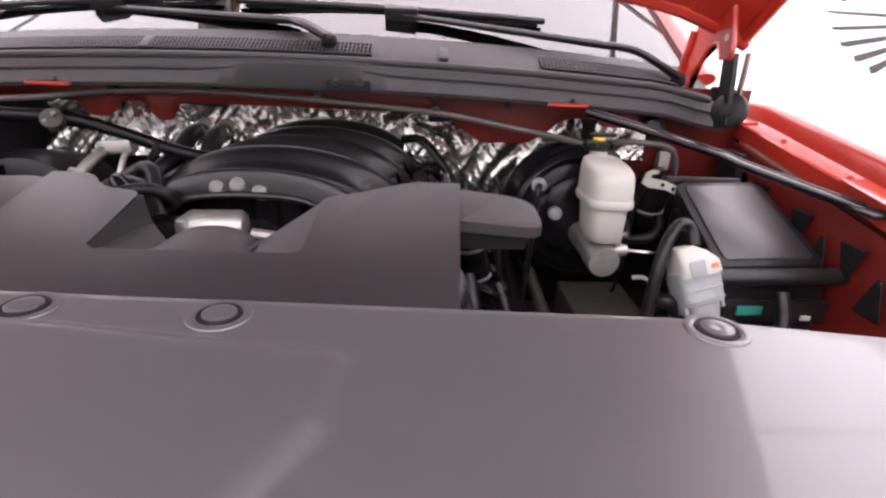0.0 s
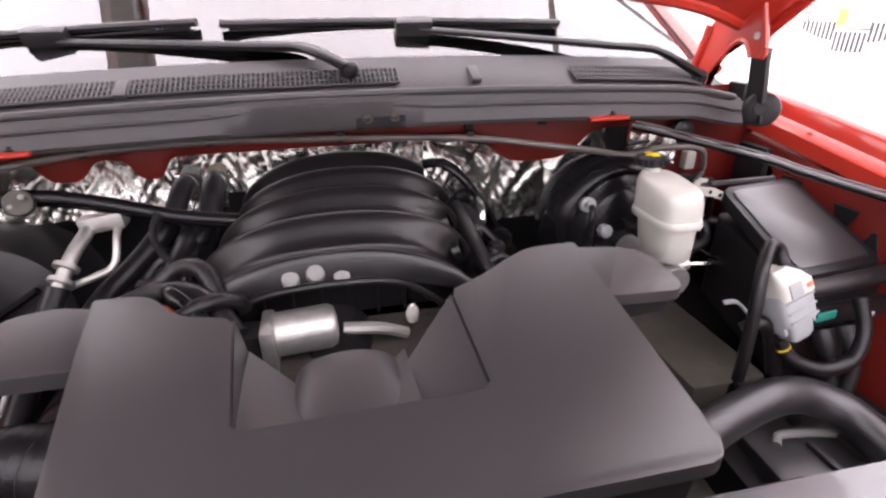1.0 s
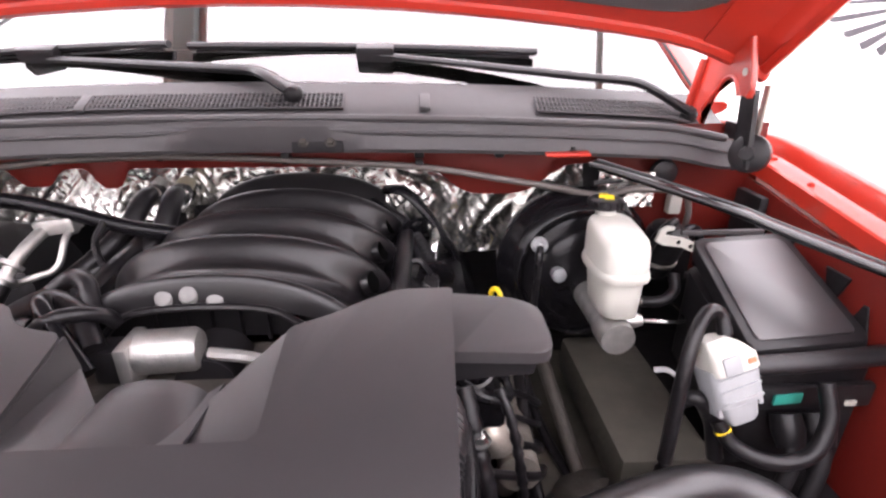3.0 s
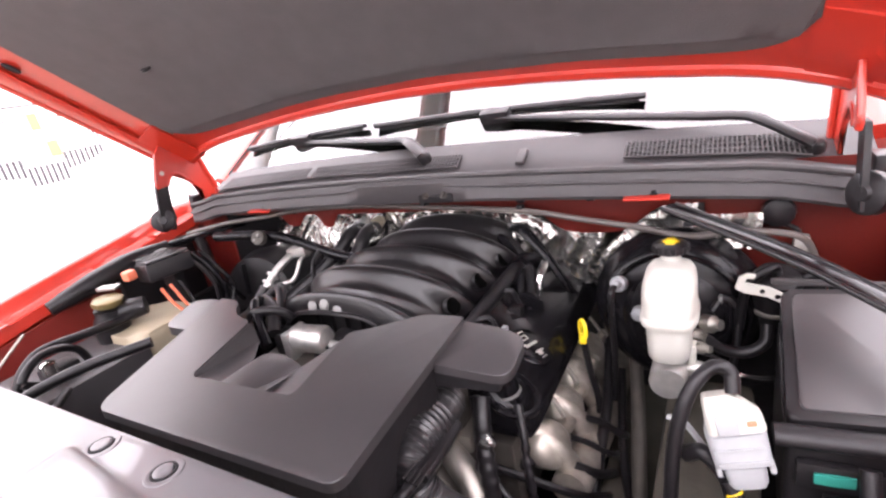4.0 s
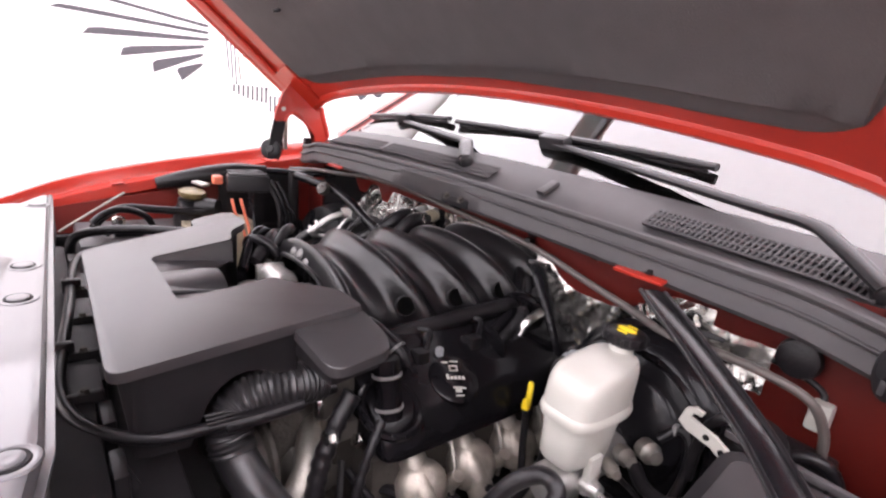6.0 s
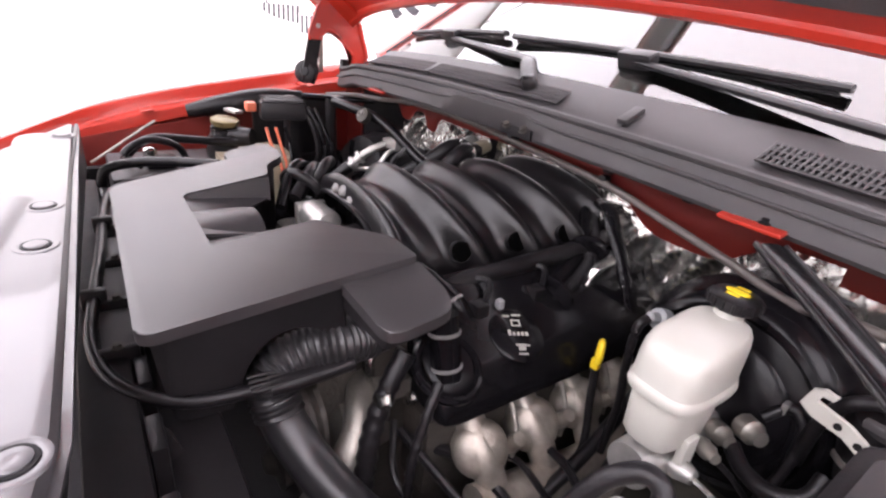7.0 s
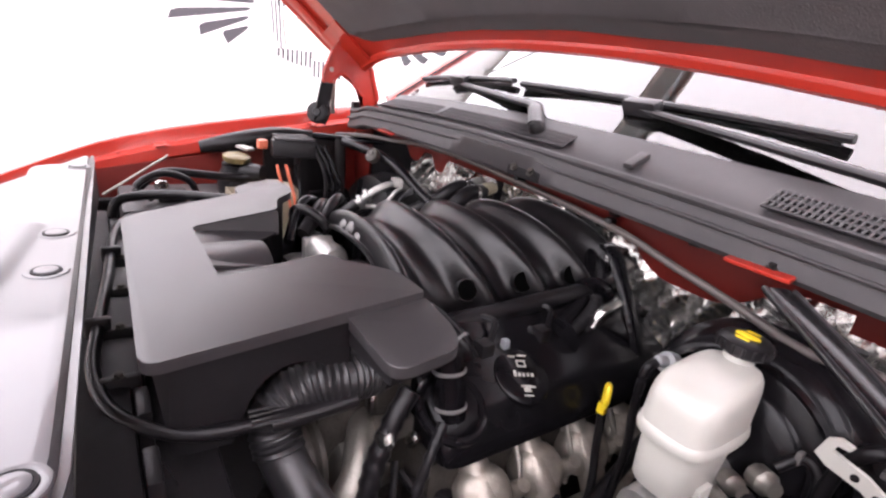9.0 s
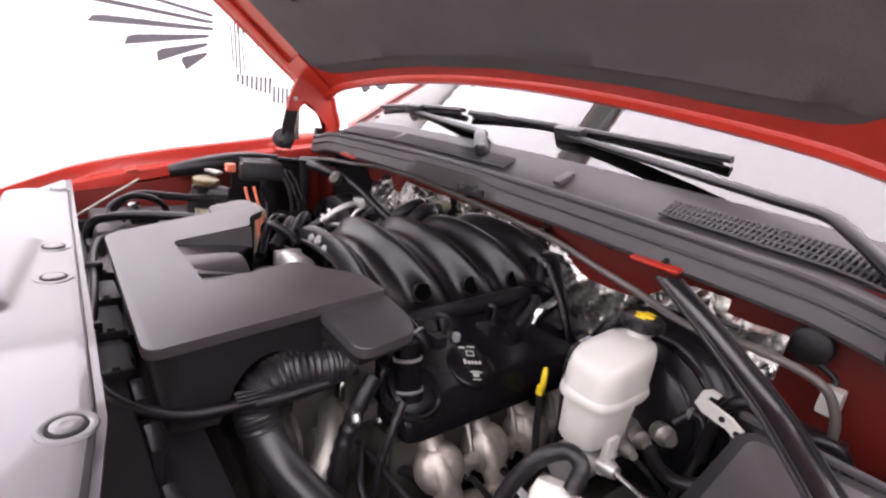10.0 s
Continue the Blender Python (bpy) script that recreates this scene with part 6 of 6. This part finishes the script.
    part("loop", tube(B(), ring, 0.0085, 12, 4), RUBBER, t5, "taped loop of wiring")
    part("seal", lathe(B(), [(0.014, -0.003), (0.017, 0), (0.014, 0.003)], disc_pose((-0.252, 0.455, 1.062), (0.3, -0.8, 0.4)), 16), ORANGE, t5, "small red ring")
    part("intake_hose", tube(B(), [(-0.285, 0.325, 0.945), (-0.345, 0.350, 0.945), (-0.42, 0.378, 0.933), (-0.50, 0.40, 0.895)], 0.042, 22, 6, rings=0.003, pitch=0.013), RUBBER, t5, "ribbed black hose")


battery_side()


def undertray():
    # added black sheet: stands for the unlit depth and closes the bay below
    t = solo("subframe", box(B(), (0, 0.40, 0.56), (1.64, 1.75, 0.04), 0.01), DARK, "added dark sheet closing the engine bay from below", "subframe", kind="structure")
    runs = [[(0.30, 0.30, 0.72), (0.42, 0.34, 0.80), (0.50, 0.48, 0.82), (0.52, 0.66, 0.85)], [(0.36, 0.22, 0.74), (0.44, 0.36, 0.76), (0.40, 0.55, 0.80), (0.38, 0.68, 0.88)], [(0.40, 0.28, 0.74), (0.37, 0.42, 0.78), (0.37, 0.58, 0.86), (0.36, 0.70, 0.93)]]
    for k, r in enumerate(runs):
        t = thing("steering_hose", r[0], "black hose deep in the engine bay", "hose", "deep hoses")
        part("hose", tube(B(), r, 0.006 + 0.002 * k, 12, 6), RUBBER, t)
    t = thing("steering_box", (0.44, 0.42, 0.6), "grimy cast steering gear below the reservoir", "steering gear")
    part("body", lathe(B(), [(0.03, -0.08), (0.055, -0.06), (0.06, 0.04), (0.045, 0.08), (0.02, 0.10)], disc_pose((0.44, 0.42, 0.72), (0.2, -0.3, 1)), 20), IRON, t)
    part("shaft", tube(B(), [(0.44, 0.44, 0.78), (0.42, 0.60, 0.86), (0.40, 0.72, 0.92)], 0.012, 10, 4), IRON, t, "steel steering shaft")
    t = thing("frame_rail", (0.56, 0.3, 0.55), "olive dusty steel frame rail", "frame rail")
    part("wheelhouse", box(B(), (0.655, 0.46, 0.745), (0.20, 0.62, 0.20), 0.03), DARK, t, "black wheelhouse beside the rail")
    part("rail", box(B(), (0.47, 0.40, 0.70), (0.20, 0.80, 0.14), 0.012), OLIVE, t)
    part("mounting_plate", box(B(), (0.530, 0.53, 0.845), (0.13, 0.30, 0.07), 0.012), OLIVE, t, "dusty olive mounting plate")


undertray()


def air_box():
    t = thing("air_filter_box", (0.56, 0.08, 0.66), "black plastic air filter box with a moulded lid", "air filter box")
    part("box", prism(B(), fillet([(0.42, -0.10), (0.72, -0.10), (0.72, 0.16), (0.44, 0.19)], 0.03, 4), 0.66, 0.80, 0.008), BLACK, t, "black box")
    part("lid", prism(B(), fillet([(0.45, -0.07), (0.70, -0.07), (0.70, 0.13), (0.47, 0.16)], 0.03, 4), 0.80, 0.822, 0.008), COVER, t, "dark grey moulded lid")
    # the rib's highlight is put into its pale colour
    part("rib", tube(B(), [(0.50, 0.11, 0.822), (0.52, 0.12, 0.826), (0.60, 0.10, 0.826), (0.64, 0.06, 0.826), (0.64, 0.0, 0.822)], 0.006, 8, 6), LUG, t, "raised rib on the lid, pale for its highlight")
    for k in range(4):
        part("clip", box(B(), (0.50 + 0.055 * k, 0.150 - 0.012 * k, 0.815), (0.016, 0.014, 0.030), 0.003), BLACK, t, "black lid clip")
    for k in range(3):
        part("lid_rib", box(B(), (0.54 + 0.05 * k, 0.03, 0.826), (0.008, 0.14, 0.008), 0.002), COVER, t)
    t2 = thing("prop_rod", (0.70, 0.2, 0.95), "grey steel rod along the fender", "rod")
    part("rod", tube(B(), [(0.775, 0.24, 1.055), (0.73, 0.14, 1.00), (0.67, 0.02, 0.93)], 0.007, 8, 4), DULLALU, t2)


air_box()


def headlamp_corner():
    t = thing("headlamp", (-0.56, 0.03, 0.95), "silver corner of a headlamp behind the front panel", "headlamp")
    part("housing", loft(B(), [(0.96, 0.07, 0.05, -0.60, 0.03), (1.06, 0.085, 0.055, -0.60, 0.03), (1.080, 0.075, 0.045, -0.60, 0.03), (1.086, 0.05, 0.03, -0.60, 0.03)], 3.0, 24), GREYPL, t, "pale grey headlamp housing")
    part("adjuster", lathe(B(), [(0.010, -0.004), (0.010, 0.008), (0.005, 0.010)], disc_pose((-0.575, 0.045, 1.086), (0, 0, 1)), 12), BLACK, t, "black adjuster knob")
    t2 = thing("support_wire", (-0.70, 0.15, 1.0), "thin grey wire up to the fender", "wire")
    part("wire", tube(B(), [(-0.69, 0.08, 1.02), (-0.695, 0.12, 1.045), (-0.705, 0.22, 1.108)], 0.003, 6, 4), DULLALU, t2)


headlamp_corner()


def front_clutter():
    """What fills the gap between the front panel and the engine."""
    t = thing("fan_bracket", (0.25, 0.10, 0.8), "black moulded fan shroud brackets with ribs", "fan shroud")
    for x, y, z, sx, sy, sz, r in ((0.24, 0.08, 0.90, 0.10, 0.05, 0.05, 18), (0.30, 0.12, 0.83, 0.09, 0.07, 0.05, -12), (0.20, 0.05, 0.84, 0.12, 0.03, 0.12, 6), (0.33, 0.04, 0.88, 0.05, 0.06, 0.10, 30), (-0.36, 0.10, 0.93, 0.10, 0.04, 0.08, -10), (-0.1, 0.085, 0.95, 0.14, 0.02, 0.03, 3)):
        part("bracket", box(B(), (x, y, z), (sx, sy, sz), 0.008, Euler((radians(r), radians(r * 0.6), radians(r))).to_matrix().to_4x4()), BLACK, t)
    t2 = thing("power_steering_lines", (0.3, 0.25, 0.8), "thin steel lines and black hoses beside the engine", "lines")
    for k in range(4):
        part("line", tube(B(), [(0.20 + 0.02 * k, 0.08, 0.88 - 0.02 * k), (0.26 + 0.02 * k, 0.11, 0.84), (0.33 + 0.03 * k, 0.15 - 0.01 * k, 0.82), (0.40 + 0.03 * k, 0.13 - 0.02 * k, 0.79)], 0.0035 + 0.002 * (k % 2), 8, 5), RUBBER if k % 2 else DULLALU, t2)
    for k in range(5):
        y = 0.36 + 0.05 * k
        part("hose", tube(B(), [(0.22, 0.35 + 0.01 * k, 0.88 - 0.02 * k), (0.27 + 0.01 * k, y - 0.03, 0.83), (0.33 + 0.012 * k, y, 0.79), (0.37, y + 0.06, 0.74)], 0.005 + 0.0015 * (k % 3), 8, 5), RUBBER, t2)


front_clutter()


def rear_harness():
    """Taped conduits behind the intake manifold that run along its driver's side."""
    t = thing("wiring_harness", (0.2, 0.8, 0.85), "black taped wiring harness along the intake manifold", "wiring")
    for k, (dx, dy, dz, r) in enumerate(((0.0, 0.0, 0.0, 0.012), (0.022, 0.004, -0.008, 0.009), (0.006, 0.012, -0.016, 0.008), (0.030, 0.010, -0.020, 0.007))):
        pts = [(-0.03, 0.900 + dy, 1.120 + dz * 0.4), (0.03 + dx * 0.4, 0.875 + dy, 1.126 + dz * 0.6), (0.085 + dx * 0.7, 0.840 + dy, 1.108 + dz * 0.8), (0.132 + dx, 0.785 + dy, 1.080 + dz), (0.158 + dx, 0.715 + dy, 1.050 + dz), (0.168 + dx, 0.63 + dy, 1.028 + dz), (0.165 + dx * 0.8, 0.54, 1.012 + dz * 0.5), (0.15, 0.47, 0.99)]
        part("conduit", tube(B(), pts, r, 10, 8, rings=0.0012 if k % 2 else 0.0, pitch=0.005), DARK if k % 2 else GLOSS, t, "ribbed black conduit" if k % 2 else "taped black conduit")
    sl = [(0.105, 0.850, 1.135), (0.135, 0.830, 1.138), (0.165, 0.815, 1.115), (0.205, 0.810, 1.060), (0.235, 0.81, 1.000), (0.25, 0.80, 0.93)]
    part("heat_sleeve", tube(B(), sl, 0.014, 12, 8, rings=0.0006, pitch=0.014, flat=0.6), GLOSS, t, "shiny black heat sleeve")
    for p, n in (((0.150, 0.782, 1.078), (0.5, -0.7, -0.35)), ((0.185, 0.68, 1.040), (0.15, -1, -0.3))):
        part("tie", lathe(B(), [(0.030, -0.003), (0.032, -0.002), (0.032, 0.002), (0.030, 0.003)], disc_pose(p, n), 18), GLOSS, t, "black cable tie")


rear_harness()
